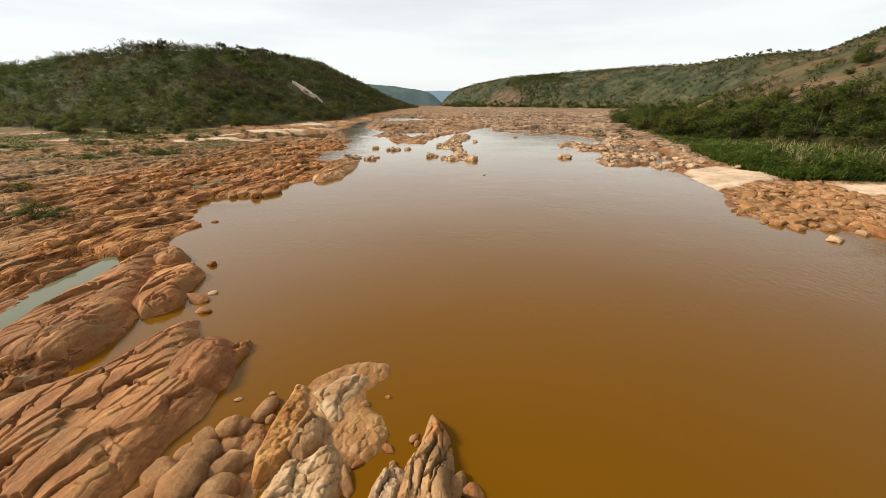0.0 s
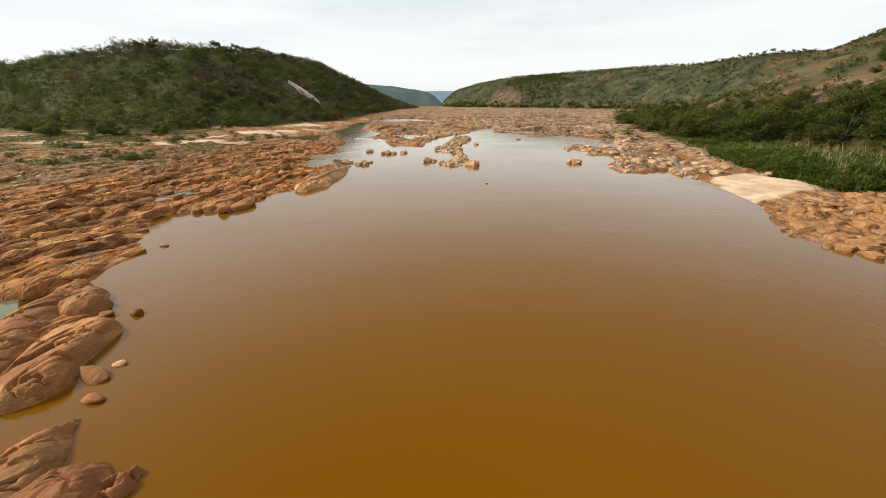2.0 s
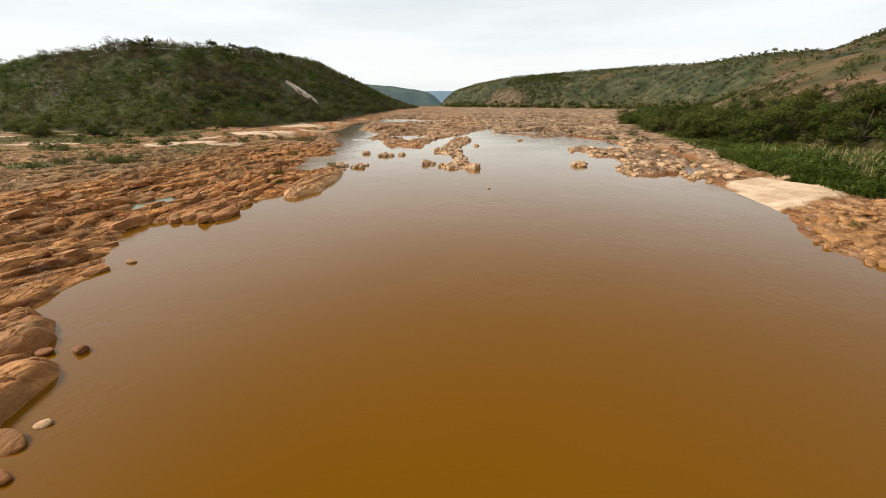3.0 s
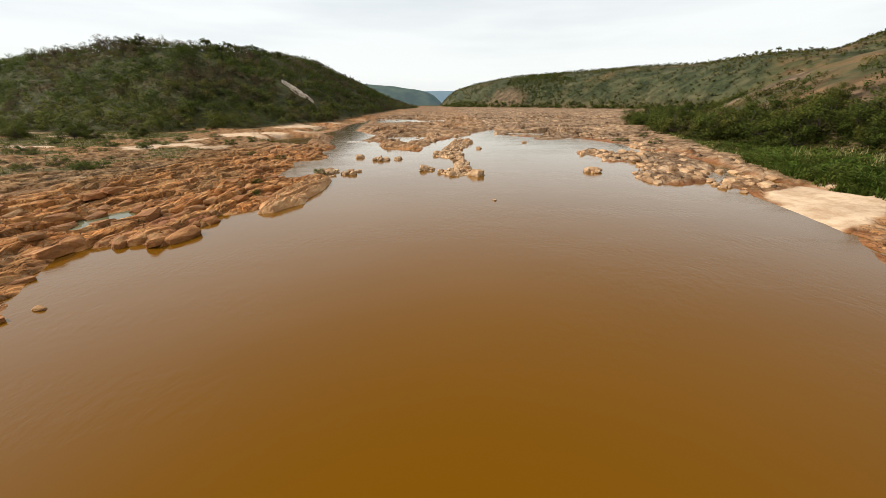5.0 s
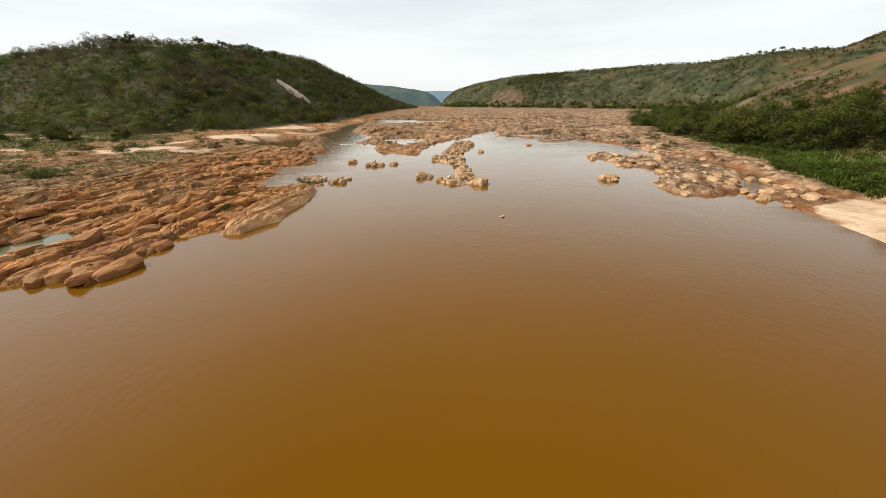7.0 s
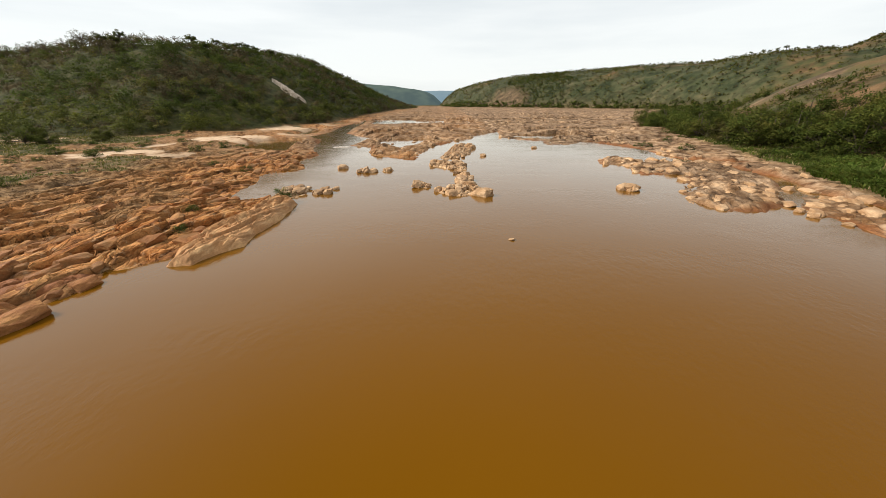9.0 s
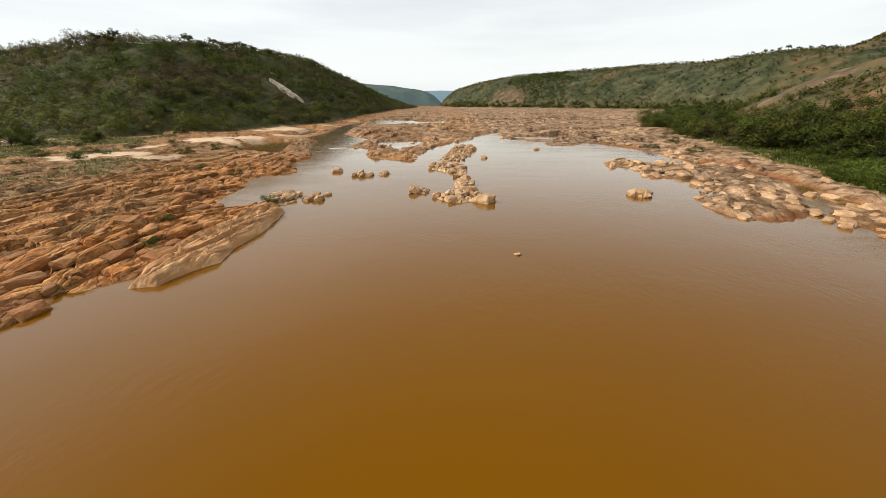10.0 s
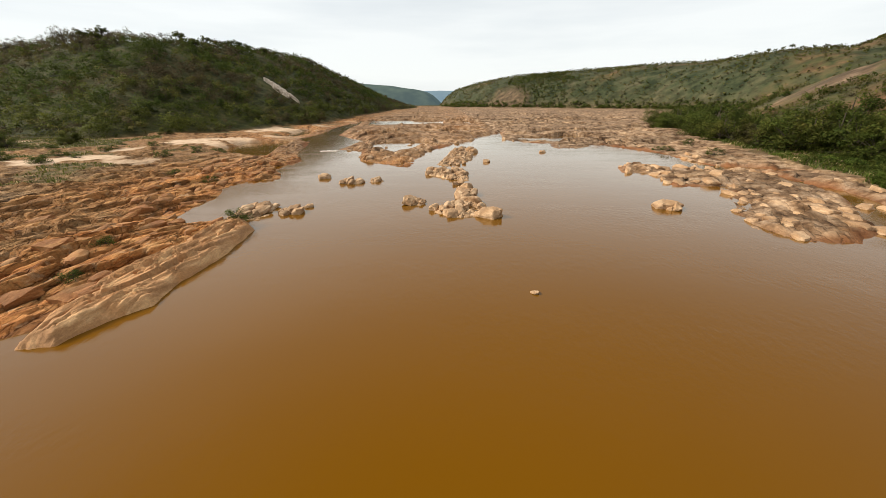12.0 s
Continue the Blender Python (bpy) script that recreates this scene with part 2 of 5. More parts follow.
WATER, tt, tp = material("silty_brown_water", 0.9, 0.0)
tv = coords(tt)
silt = ramp(tt, tex(tt, tv, 0.035, 3.0, 0.5, 0.4), [(0.35, (0.124, 0.0508, 0.0018)), (0.65, (0.135, 0.0558, 0.0025))])
gusts = grey(tt, tex(tt, coords(tt, (0.05, 0.16, 1.0)), 1.0, 4.0, 0.6, 0.8), 0.42, 0.62, 0.05, 0.22)
ripple = math_node(tt, "ADD", tex(tt, coords(tt, (1.0, 0.6, 1.0)), 2.6, 4.0, 0.6),
                   math_node(tt, "MULTIPLY", tex(tt, tv, 0.22, 3.0, 0.5), 2.0))
wave = node(tt, "ShaderNodeBump", Distance=0.10)
tt.links.new(gusts, wave.inputs["Strength"])
tt.links.new(ripple, wave.inputs["Height"])
body = tt.nodes.new("ShaderNodeBsdfDiffuse")
tt.links.new(silt, body.inputs["Color"])
sheen = node(tt, "ShaderNodeBsdfGlossy", Roughness=0.10, Color=(1.0, 0.975, 0.91, 1.0))
tt.links.new(wave.outputs["Normal"], sheen.inputs["Normal"])
fresnel = node(tt, "ShaderNodeFresnel", IOR=1.33)
tt.links.new(wave.outputs["Normal"], fresnel.inputs["Normal"])
surface = tt.nodes.new("ShaderNodeMixShader")
tt.links.new(grey(tt, fresnel.outputs["Fac"], 0.022, 0.76), surface.inputs["Fac"])
tt.links.new(body.outputs["BSDF"], surface.inputs[1])
tt.links.new(sheen.outputs["BSDF"], surface.inputs[2])
tt.links.new(surface.outputs["Shader"], tt.nodes["Material Output"].inputs["Surface"])
tt.nodes.remove(tp)

POOL, pt, pp = material("still_green_pool_water", 0.08, 0.3)
pp.inputs["IOR"].default_value = 1.33
pt.links.new(ramp(pt, tex(pt, coords(pt), 0.5, 3.0), [(0.3, (0.105, 0.108, 0.058)), (0.7, (0.125, 0.125, 0.070))]), pp.inputs["Base Color"])


def leaf_material(name, a, b, c):
    m, t, p = material(name, 0.75, 0.08)
    per = t.nodes.new("ShaderNodeNewGeometry").outputs["Random Per Island"]
    leafy = ramp(t, per, [(0.0, a), (0.55, b), (1.0, c)])
    tint = ramp(t, tex(t, coords(t), 0.16, 3.0), [(0.40, (0.78, 0.84, 0.76)), (0.60, (1.22, 1.12, 1.0))])
    colour = mix(t, 0.8, leafy, tint, "MULTIPLY")
    t.links.new(colour, p.inputs["Base Color"])
    thin = t.nodes.new("ShaderNodeBsdfTranslucent")
    t.links.new(colour, thin.inputs["Color"])
    both = t.nodes.new("ShaderNodeMixShader")
    both.inputs["Fac"].default_value = 0.4
    t.links.new(p.outputs["BSDF"], both.inputs[1])
    t.links.new(thin.outputs["BSDF"], both.inputs[2])
    t.links.new(both.outputs["Shader"], t.nodes["Material Output"].inputs["Surface"])
    return m


LEAF_DARK = leaf_material("dark_green_leaves", (0.044, 0.064, 0.013), (0.063, 0.087, 0.017), (0.082, 0.107, 0.023))
LEAF_MID = leaf_material("green_leaves", (0.066, 0.080, 0.016), (0.090, 0.104, 0.022), (0.116, 0.128, 0.031))
LEAF_OLIVE = leaf_material("olive_dry_leaves", (0.081, 0.078, 0.019), (0.108, 0.103, 0.027), (0.138, 0.127, 0.036))
LEAF_BARE = leaf_material("leafless_grey_brown_twigs", (0.066, 0.052, 0.029), (0.090, 0.071, 0.040), (0.120, 0.096, 0.057))
LEAF_CANE = leaf_material("bright_cane_leaves", (0.045, 0.078, 0.011), (0.080, 0.122, 0.020), (0.125, 0.162, 0.038))
TASSEL = leaf_material("straw_seed_heads", (0.22, 0.18, 0.085), (0.34, 0.28, 0.14), (0.46, 0.39, 0.22))
BARK, bt, bp = material("rough_bark", 0.9, 0.2)
bt.links.new(ramp(bt, tex(bt, coords(bt, (4, 4, 0.8), True), 3.0, 6.0), [(0.3, (0.035, 0.027, 0.020)), (0.7, (0.10, 0.080, 0.060))]), bp.inputs["Base Color"])


# ---- noise and outlines, on arrays ----
def lattice(ix, iy, seed):
    h = (ix.astype(np.int64) * 374761393 + iy.astype(np.int64) * 668265263 + seed * 1274126177) & 0xFFFFFFFF
    h = ((h ^ (h >> 13)) * 1274126177) & 0xFFFFFFFF
    h = ((h ^ (h >> 16)) * 2246822519) & 0xFFFFFFFF
    return ((h ^ (h >> 15)) & 0xFFFFFF) / float(0x1000000)


def vnoise(x, y, seed=0):
    ix, iy = np.floor(x), np.floor(y)
    fx, fy = x - ix, y - iy
    fx, fy = fx * fx * (3 - 2 * fx), fy * fy * (3 - 2 * fy)
    a, b = lattice(ix, iy, seed), lattice(ix + 1, iy, seed)
    c, d = lattice(ix, iy + 1, seed), lattice(ix + 1, iy + 1, seed)
    return (a + (b - a) * fx) * (1 - fy) + (c + (d - c) * fx) * fy - 0.5


def fbm(x, y, octaves=4, seed=0):
    out, amp, total = 0.0, 1.0, 0.0
    for i in range(octaves):
        out = out + amp * vnoise(x * 2 ** i + 17.3 * i, y * 2 ** i - 9.1 * i, seed + i)
        total += amp
        amp *= 0.5
    return out / total * 2


def cells(x, y, seed=0):
    """Nearest and second nearest distance to one random point a cell, a random number of the nearest, and the way from it."""
    ix, iy = np.floor(x), np.floor(y)
    f1, f2, who = np.full(x.shape, 9.0), np.full(x.shape, 9.0), np.zeros(x.shape)
    dx, dy = np.zeros(x.shape), np.zeros(x.shape)
    for i in (-1, 0, 1):
        for j in (-1, 0, 1):
            cx, cy = ix + i, iy + j
            ex, ey = x - cx - 0.08 - 0.84 * lattice(cx, cy, seed), y - cy - 0.08 - 0.84 * lattice(cx, cy, seed + 5)
            d = np.hypot(ex, ey)
            near = d < f1
            f2 = np.where(near, f1, np.minimum(f2, d))
            who = np.where(near, lattice(cx, cy, seed + 9), who)
            dx, dy = np.where(near, ex, dx), np.where(near, ey, dy)
            f1 = np.where(near, d, f1)
    return f1, f2, who, dx, dy


def inside_by(x, y, outline, reach=60.0):
    """Signed distance to a closed outline, positive inside."""
    pts = np.array(outline, float)
    best, odd = np.full(x.shape, 1e9), np.zeros(x.shape, bool)
    for (ax, ay), (bx, by) in zip(pts, np.roll(pts, -1, 0)):
        ex, ey = bx - ax, by - ay
        k = np.clip(((x - ax) * ex + (y - ay) * ey) / (ex * ex + ey * ey + 1e-9), 0, 1)
        best = np.minimum(best, (x - ax - k * ex) ** 2 + (y - ay - k * ey) ** 2)
        if ay != by:
            odd ^= ((ay > y) != (by > y)) & (x < ax + (y - ay) * ex / ey)
    return np.where(odd, 1, -1) * np.sqrt(best)


def step(a, b, v):
    u = np.clip((v - a) / (b - a), 0, 1)
    return u * u * (3 - 2 * u)


# ---- plan of the valley, in metres ----
LEFT_BANK = [(-14.0, 3.0), (-15.2, 11.0), (-15.6, 12.0), (-15.5, 13.1), (-15.3, 14.3), (-15.7, 16.3), (-15.6, 17.4), (-15.6, 19.2), (-16.4, 22.1), (-18.4, 23.3),
             (-19.7, 25.4), (-21.4, 27.0), (-21.5, 30.2), (-22.8, 33.2), (-24.5, 35.1), (-27.3, 39.5), (-26.9, 41.0),
             (-25.6, 41.7), (-23.5, 42.4), (-21.8, 42.0), (-20.9, 43.7), (-22.6, 45.4), (-21.3, 46.7), (-21.0, 48.8),
             (-21.9, 50.7), (-20.0, 51.3), (-18.5, 53.0), (-17.2, 60.0), (-17.3, 67.0), (-18.4, 69.3), (-21.6, 69.5), (-24.8, 70.4), (-25.1, 73.3),
             (-25.3, 78.7), (-26.8, 83.8), (-26.2, 88.4), (-22.2, 89.9), (-23.6, 93.5), (-28.3, 100.4), (-25.3, 108.0),
             (-31.0, 120.9), (-36.9, 143.5), (-44.1, 152.2), (-41.8, 166.3), (-46.4, 212.3), (-50.4, 290.0)]
LEFT_BANK += [(-900, 290), (-900, -80), (-14, -80)]
FAR_FIELD = [(-50.4, 280.6), (-34.2, 165.8), (-21.8, 146.0), (-23.0, 125.8), (-17.7, 122.4), (-14.6, 107.7), (-9.9, 104.2), (-7.5, 101.0),
             (-4.7, 102.1), (-3.5, 115.3), (-0.8, 128.4), (7.6, 144.6), (12.4, 163.2), (20.5, 174.8), (17.4, 147.4), (22.5, 140.8),
             (29.5, 136.1), (26.4, 127.3), (29.3, 123.8), (40.2, 135.6), (42.0, 126.7), (44.3, 123.3), (45.3, 113.7), (45.6, 106.0),
             (45.7, 100.8), (49.5, 98.4)]
FAR_FIELD += [(60, 90), (900, 90), (900, 1400), (-900, 1400), (-900, 280)]
TONGUE = [(47.2, 95.2), (41.3, 96.9), (39.4, 99.8), (34.3, 97.1), (34.4, 102.9), (33.1, 104.3), (28.8, 98.9), (27.8, 94.7), (30.8, 93.7),
          (31.6, 91.3), (30.0, 83.7), (32.1, 83.7), (34.0, 84.3), (36.4, 84.3), (32.3, 77.0), (30.4, 73.6), (28.6, 71.6), (29.1, 69.8),
          (27.4, 67.4), (27.7, 64.6), (29.0, 64.6), (29.1, 63.4), (30.3, 64.0), (32.4, 63.9), (34.6, 65.9), (37.4, 68.0), (39.4, 72.5)]
TONGUE += [(46, 76), (60, 80), (60, 95)]
RIGHT_BANK = [(36.8, 66.3), (35.9, 63.1), (36.4, 60.2), (35.9, 57.0), (35.3, 53.4), (34.6, 49.1), (33.4, 44.5), (29.2, 38.0),
              (28.3, 35.2), (28.3, 32.6), (29.3, 30.5), (31.5, 29.7), (34.6, 30.5), (34.8, 29.7), (36.5, 27.3)]
RIGHT_BANK += [(58, 14), (66, -80), (900, -80), (900, 96), (52, 96), (44, 77), (41.0, 71.2)]
POOL_NEAR = [(-22.9, 16.4), (-23.7, 18.5), (-23.8, 20.3), (-24.0, 22.9), (-23.6, 24.0), (-22.0, 22.4), (-21.3, 21.1), (-21.1, 19.2),
             (-20.7, 17.1), (-20.4, 15.7), (-20.2, 13.5), (-21.5, 10.5), (-23.0, 12.0)]
POOL_FAR = [(-32.3, 45.6), (-33.5, 48.9), (-33.0, 50.4), (-31.9, 51.8), (-30.1, 50.4), (-30.5, 48.8), (-30.9, 46.7), (-30.8, 44.4)]
SAND_RIGHT = [(37.1, 59.7), (33.0, 45.0), (41.6, 49.0), (47.3, 51.1), (50.2, 61.7), (46.0, 62.3)]
SAND_UPPER = [(47.0, 46.0), (60.0, 45.0), (52, 37.0), (46.7, 38.5), (45.2, 40.3)]
LEFT_HILL = [(-70, 180), (-61, 226), (-60, 306), (-63, 507), (-48, 700), (-62, 1000), (-900, 1000), (-900, 172), (-250, 168), (-172, 156),
             (-126, 146), (-100, 143), (-84, 158)]
RIGHT_HILL = [(62, -80), (66, 40), (69, 90), (74, 122), (85, 150), (98, 180), (115, 205), (170, 245), (280, 300), (900, 380), (900, -80)]
FAR_RIDGE = [(-10, 1000), (40, 790), (110, 690), (205, 600), (255, 540), (290, 430), (330, 350), (900, 380), (1800, 700), (1800, 1800), (-10, 1800)]
DISTANT_LEFT = [(-8, 1500), (-22, 1280), (-900, 1150), (-2500, 1500), (-2500, 2600), (-40, 2500)]
DISTANT_END = [(160, 2850), (-40, 2700), (-900, 2700), (-1500, 4500), (1500, 4500), (700, 2800)]
MUD_CHANNEL = [(49, 94), (48, 80), (44.6, 72), (45.4, 64), (48, 57), (46.4, 56), (43.2, 63), (41.6, 71), (46, 81), (47, 94)]
CANE_BED = [(66, 90), (53, 84), (46.5, 66), (46, 56), (44.5, 49.5), (45.2, 46.6), (53, 46.2), (60, 45), (66, 34), (72, 34), (66, 62), (64, 75)]


def land_by(x, y):
    k = 0.22 + 0.006 * np.clip(y, 0, 300)
    wx = x + k * fbm(x / (k * 9), y / (k * 9), 4, 3) * 2.0
    wy = y + k * fbm(x / (k * 9) + 40, y / (k * 9), 4, 8) * 2.6
    s = inside_by(wx, wy, LEFT_BANK)
    for outline in (FAR_FIELD, TONGUE, RIGHT_BANK):
        s = np.maximum(s, inside_by(wx, wy, outline))
    pool = np.maximum(inside_by(wx, wy, POOL_NEAR), inside_by(wx, wy, POOL_FAR))
    return np.minimum(s, -pool)


def blocks(x, y, wide, long, seed, skew=0.22, groove=0.16, swell=0.28, tip=1.0):
    """Jointed blocks, longer along the strata than across: height 0 in the open joints, about 0.3 to 1.2 on top; and a number for each block."""
    u = (x - skew * y) / wide + 0.5 * fbm(x / wide / 2.4, y / long / 2.0, 3, seed + 20)
    v = y / long + 0.5 * fbm(x / wide / 2.4 + 9, y / long / 2.0, 3, seed + 30)
    f1, f2, who, dx, dy = cells(u, v, seed)
    gap = f2 - f1
    edge = np.clip(gap / groove, 0, 1)
    tilt = ((who * 7.31) % 1 - 0.5) * dx * 1.7 + ((who * 13.7) % 1 - 0.5) * dy * 1.3
    return edge * (2 - edge) * (0.25 + 0.6 * who + 0.55 * tip * tilt + swell * np.sqrt(np.clip(gap * 1.3, 0, 1))), who


def plates(x, y, pitch, long, seed, skew=0.22, joint=0.09):
    """Overlapping plates, long along the strata, dipping to one side: height 0 to 1, depth of the open joints 0 to 1, a number for each plate."""
    u = (x - skew * y) / pitch + 1.3 * fbm(x / (3 * pitch), y / (1.3 * long), 5, seed)
    col = np.floor(u)
    v = y / long + 0.7 * fbm(x / (2 * pitch), y / long, 4, seed + 4) + 3.7 * lattice(col, col * 0, seed + 5)
    row = np.floor(v)
    who, fu, fv = lattice(col, row, seed + 6), u - col, v - row
    near = np.minimum(np.minimum(fu, 1 - fu) * pitch, np.minimum(fv, 1 - fv) * long)
    open_by = step(-0.25, 0.15, fbm(x / (1.5 * pitch), y / (0.6 * long), 3, seed + 7))
    return 0.55 * who + 0.30 * fu + 0.25 * (((who * 7.31) % 1) - 0.3) * fv, np.exp(-(near / joint) ** 2) * open_by, who


def ledges(x, y, pitch, seed, skew=0.22):
    """Low sawtooth steps along the strata, 0 to 1, that come and go."""
    u = (x - skew * y) / pitch + 1.6 * fbm(x / (4 * pitch), y / (12 * pitch), 4, seed)
    saw = u - np.floor(u)
    return np.where(saw < 0.9, saw / 0.9, (1 - saw) / 0.1) * step(-0.25, 0.25, fbm(x / (5 * pitch), y / (9 * pitch), 3, seed + 7))


def hills(x, y):
    d1 = inside_by(x, y, LEFT_HILL)
    top = np.interp(y, (150, 190, 217, 300, 400, 450, 550, 680, 800), (24.0, 29.0, 35.5, 44, 47, 49, 43, 22, 7))
    top = top - 5 * step(-165, -205, x) - 5 * step(-200, -260, x)
    u = np.clip(d1 / 80, 0, 1)
    z = np.where(d1 > 0, top * (1 - (1 - u) ** 1.25), 0)
    d2 = inside_by(x, y, RIGHT_HILL)
    z2 = np.where(d2 > 0, 58 * (1 - np.exp(-np.clip(d2, 0, 900) * 0.66 / 58)), 0)
    z = np.maximum(z, z2)
    d3 = inside_by(x, y, FAR_RIDGE)
    z3 = np.where(d3 > 0, (55 + 0.024 * np.clip(x, 0, 700) + 0.36 * np.clip(x - 0.9 * y, 0, 100)) * (1 - np.exp(-np.clip(d3, 0, 2000) / 42)), 0)
    z = np.maximum(z, z3)
    amp = np.clip(z / 20, 0, 1)
    z = z + amp * (4 * fbm(x / 70, y / 70, 4, 51) + 1.2 * fbm(x / 12, y / 12, 3, 52))
    return z, d1, d2, d3


def survey(x, y):
    """Height of the ground and what covers it, at arrays of places."""
    s = land_by(x, y)
    far = step(70, 170, y)
    west = step(-34, -62, x) * step(300, 200, y)
    east = step(0, 6, x - np.interp(y, (20, 60, 100, 130, 200, 300, 500), (46, 48, 55, 63, 98, 160, 240)))
    # sand and turf
    drift = 2.2 * fbm(x / 5, y / 4, 4, 62) - 0.2
    sand = np.maximum(step(-0.6, 0.8, inside_by(x, y, SAND_RIGHT) + drift), step(-0.6, 0.8, inside_by(x, y, SAND_UPPER) + 0.5 * drift))
    patch = fbm(x / 16, y / 11, 4, 61)
    flat_sand = west * step(0.36, 0.44, patch + 0.12 * step(80, 112, y) * step(-45, -58, x))
    sand = np.maximum(sand, flat_sand)
    turf = np.maximum(west * step(0.05, 0.25, fbm(x / 9, y / 6, 4, 71) - 0.2 + 0.6 * step(-66, -100, x)), east * step(-0.3, 0.2, fbm(x / 7, y / 7, 4, 72) + 0.3))
    turf = np.maximum(turf, step(-2, 4, inside_by(x, y, CANE_BED)))
    turf = turf * (1 - sand)
    # blocks of bedrock
    big, open1, who1 = plates(x, y, 1.9, 6.5, 11, joint=0.12)
    small, open2, who2 = plates(x, y, 0.7, 2.4, 12, joint=0.09)
    lumps = blocks(x, y, 1.3, 2.2, 14, groove=0.10, swell=0.12)[0]
    giant, who3 = blocks(x, y, 7.0, 6.0, 13, 0.1, 0.07, 0.05, 0.35)
    slabby = step(-0.15, 0.25, fbm(x / 22, y / 14, 3, 84))
    broken = step(-0.25, 0.25, fbm(x / 7, y / 9, 3, 81))
    jumble = step(0.02, 0.30, fbm(x / 5, y / 7, 3, 89)) * (1 - 0.6 * step(20, 30, x))
    bumps = 0.92 * big + 0.22 * small * (0.4 + 0.6 * broken) - 0.75 * open1 - 0.30 * open2 * (0.2 + 0.8 * broken) + 0.10
    bumps = bumps * (1 - 0.6 * jumble) + jumble * (0.75 * lumps + 0.25 * small - 0.50 * step(0.24, 0.0, lumps))
    broad, open3, who5 = plates(x, y, 3.6, 8.0, 15, joint=0.11)
    smooth = np.maximum(step(-0.10, 0.16, fbm(x / 8, y / 12, 3, 88)), step(24, 30, x) * step(56, 64, y) * step(-0.3, -0.05, fbm(x / 5, y / 7, 3, 85))) * (1 - jumble) * 0.9
    bumps = bumps * (1 - smooth) + smooth * (1.15 * broad + 0.12 * small - 0.8 * open3 - 0.12 * open2)
    who1 = np.where(smooth > 0.4, who5, who1)
    bumps = (bumps + 0.16 * ledges(x, y, 0.8, 86)) * (1 - 0.5 * far)
    bumps = bumps + (0.7 + 0.9 * slabby) * far * giant - 0.45 * far - 0.7 * far * step(0.3, 0.0, giant) + 0.09 * fbm(x / 0.9, y / 1.8, 4, 82)
    rough = (1 - 0.55 * far * (1 - slabby)) * (1 - 0.93 * sand) * (1 - 0.75 * turf) * (1 - 0.1 * west)
    shore = step(-0.7, 1.4, s)
    bank = np.where(s > 0, 0.02 + 0.55 * (1 - np.exp(-s / 3.0)) + 0.7 * (1 - np.exp(-s / 25.0)), 0.33 * s)
    gully = step(-1.2, 0.8, inside_by(x, y, MUD_CHANNEL) + 0.8 * fbm(x / 2.5, y / 2.5, 3, 87))
    rough = rough * (1 - 0.5 * gully)
    bank = bank - 0.70 * gully
    swell = 0.35 * fbm(x / 14, y / 20, 3, 91) * step(1.5, 9, s)
    lows = -2.8 * step(100, 140, y) * step(-0.08, 0.22, fbm(x / 30, y / 15, 4, 93)) * step(3, 9, s) * step(-55, -48, x) * step(120, 90, x) * step(420, 340, y)
    z = np.maximum(bank, -3.0) + shore * (bumps * rough - 0.54 * rough) + swell + lows
    hz, d1, d2, d3 = hills(x, y)
    on_hill = step(-3, 8, np.maximum(np.maximum(d1, d2), d3))
    wood = np.maximum(step(-4, 3, d1), 0)
    scrub = step(-15, 15, d3) * step(-0.45, -0.1, fbm(x / 80, y / 80, 4, 97))
    bare = np.maximum(step(14, 6, np.hypot(x - 119, y - 162) + 15 * fbm(x / 6, y / 6, 3, 98)), step(9, 3, np.hypot(x - 93, y - 98) + 5 * fbm(x / 4, y / 4, 3, 99)))
    bare = np.maximum(bare, 0.8 * step(45, 25, np.hypot(x - 94, (y - 700) * 0.7) + 18 * fbm(x / 20, y / 20, 3, 94)))
    wood = np.maximum(wood, step(1000, 1250, y))
    sand = sand * (1 - on_hill)
    scrub = scrub * (1 - 0.7 * bare)
    slope = np.maximum(step(-2, 6, d2), step(-10, 20, d3))
    slope = np.maximum(slope, step(900, 1200, y))
    z = z * (1 - 0.5 * on_hill) + hz
    mud = step(1.6, 0.15, s) * step(-0.15, 0.25, fbm(x / 8, y / 8, 3, 95)) * (1 - sand) * 0.8
    mud = np.maximum(mud, 0.9 * gully)
    dry = np.clip(0.85 * step(7, 24, s) * step(5, -20, x) + 0.55 * step(-0.1, 0.4, fbm(x / 11, y / 15, 4, 96)), 0, 1) * (1 - 0.4 * far)
    buff = np.clip(0.8 * step(85, 130, y) * (0.25 + 0.75 * step(-58, -36, x)) + step(55, 75, y) * step(15, 25, x) * 0.7 + 0.5 * step(20, 30, x), 0, 1)
    return z, dict(buff=buff, block=(0.65 - 0.4 * far) * who1 + 0.35 * who2 + 0.4 * far * (0.8 * who3 + 0.2 * (1 - slabby)), sand=sand, turf=turf * (1 - on_hill), wood=wood, scrub=scrub * (1 - wood), slope=slope * (1 - wood) * (1 - 0.5 * bare), mud=mud, dry=dry, soil=0.9 * bare * on_hill)


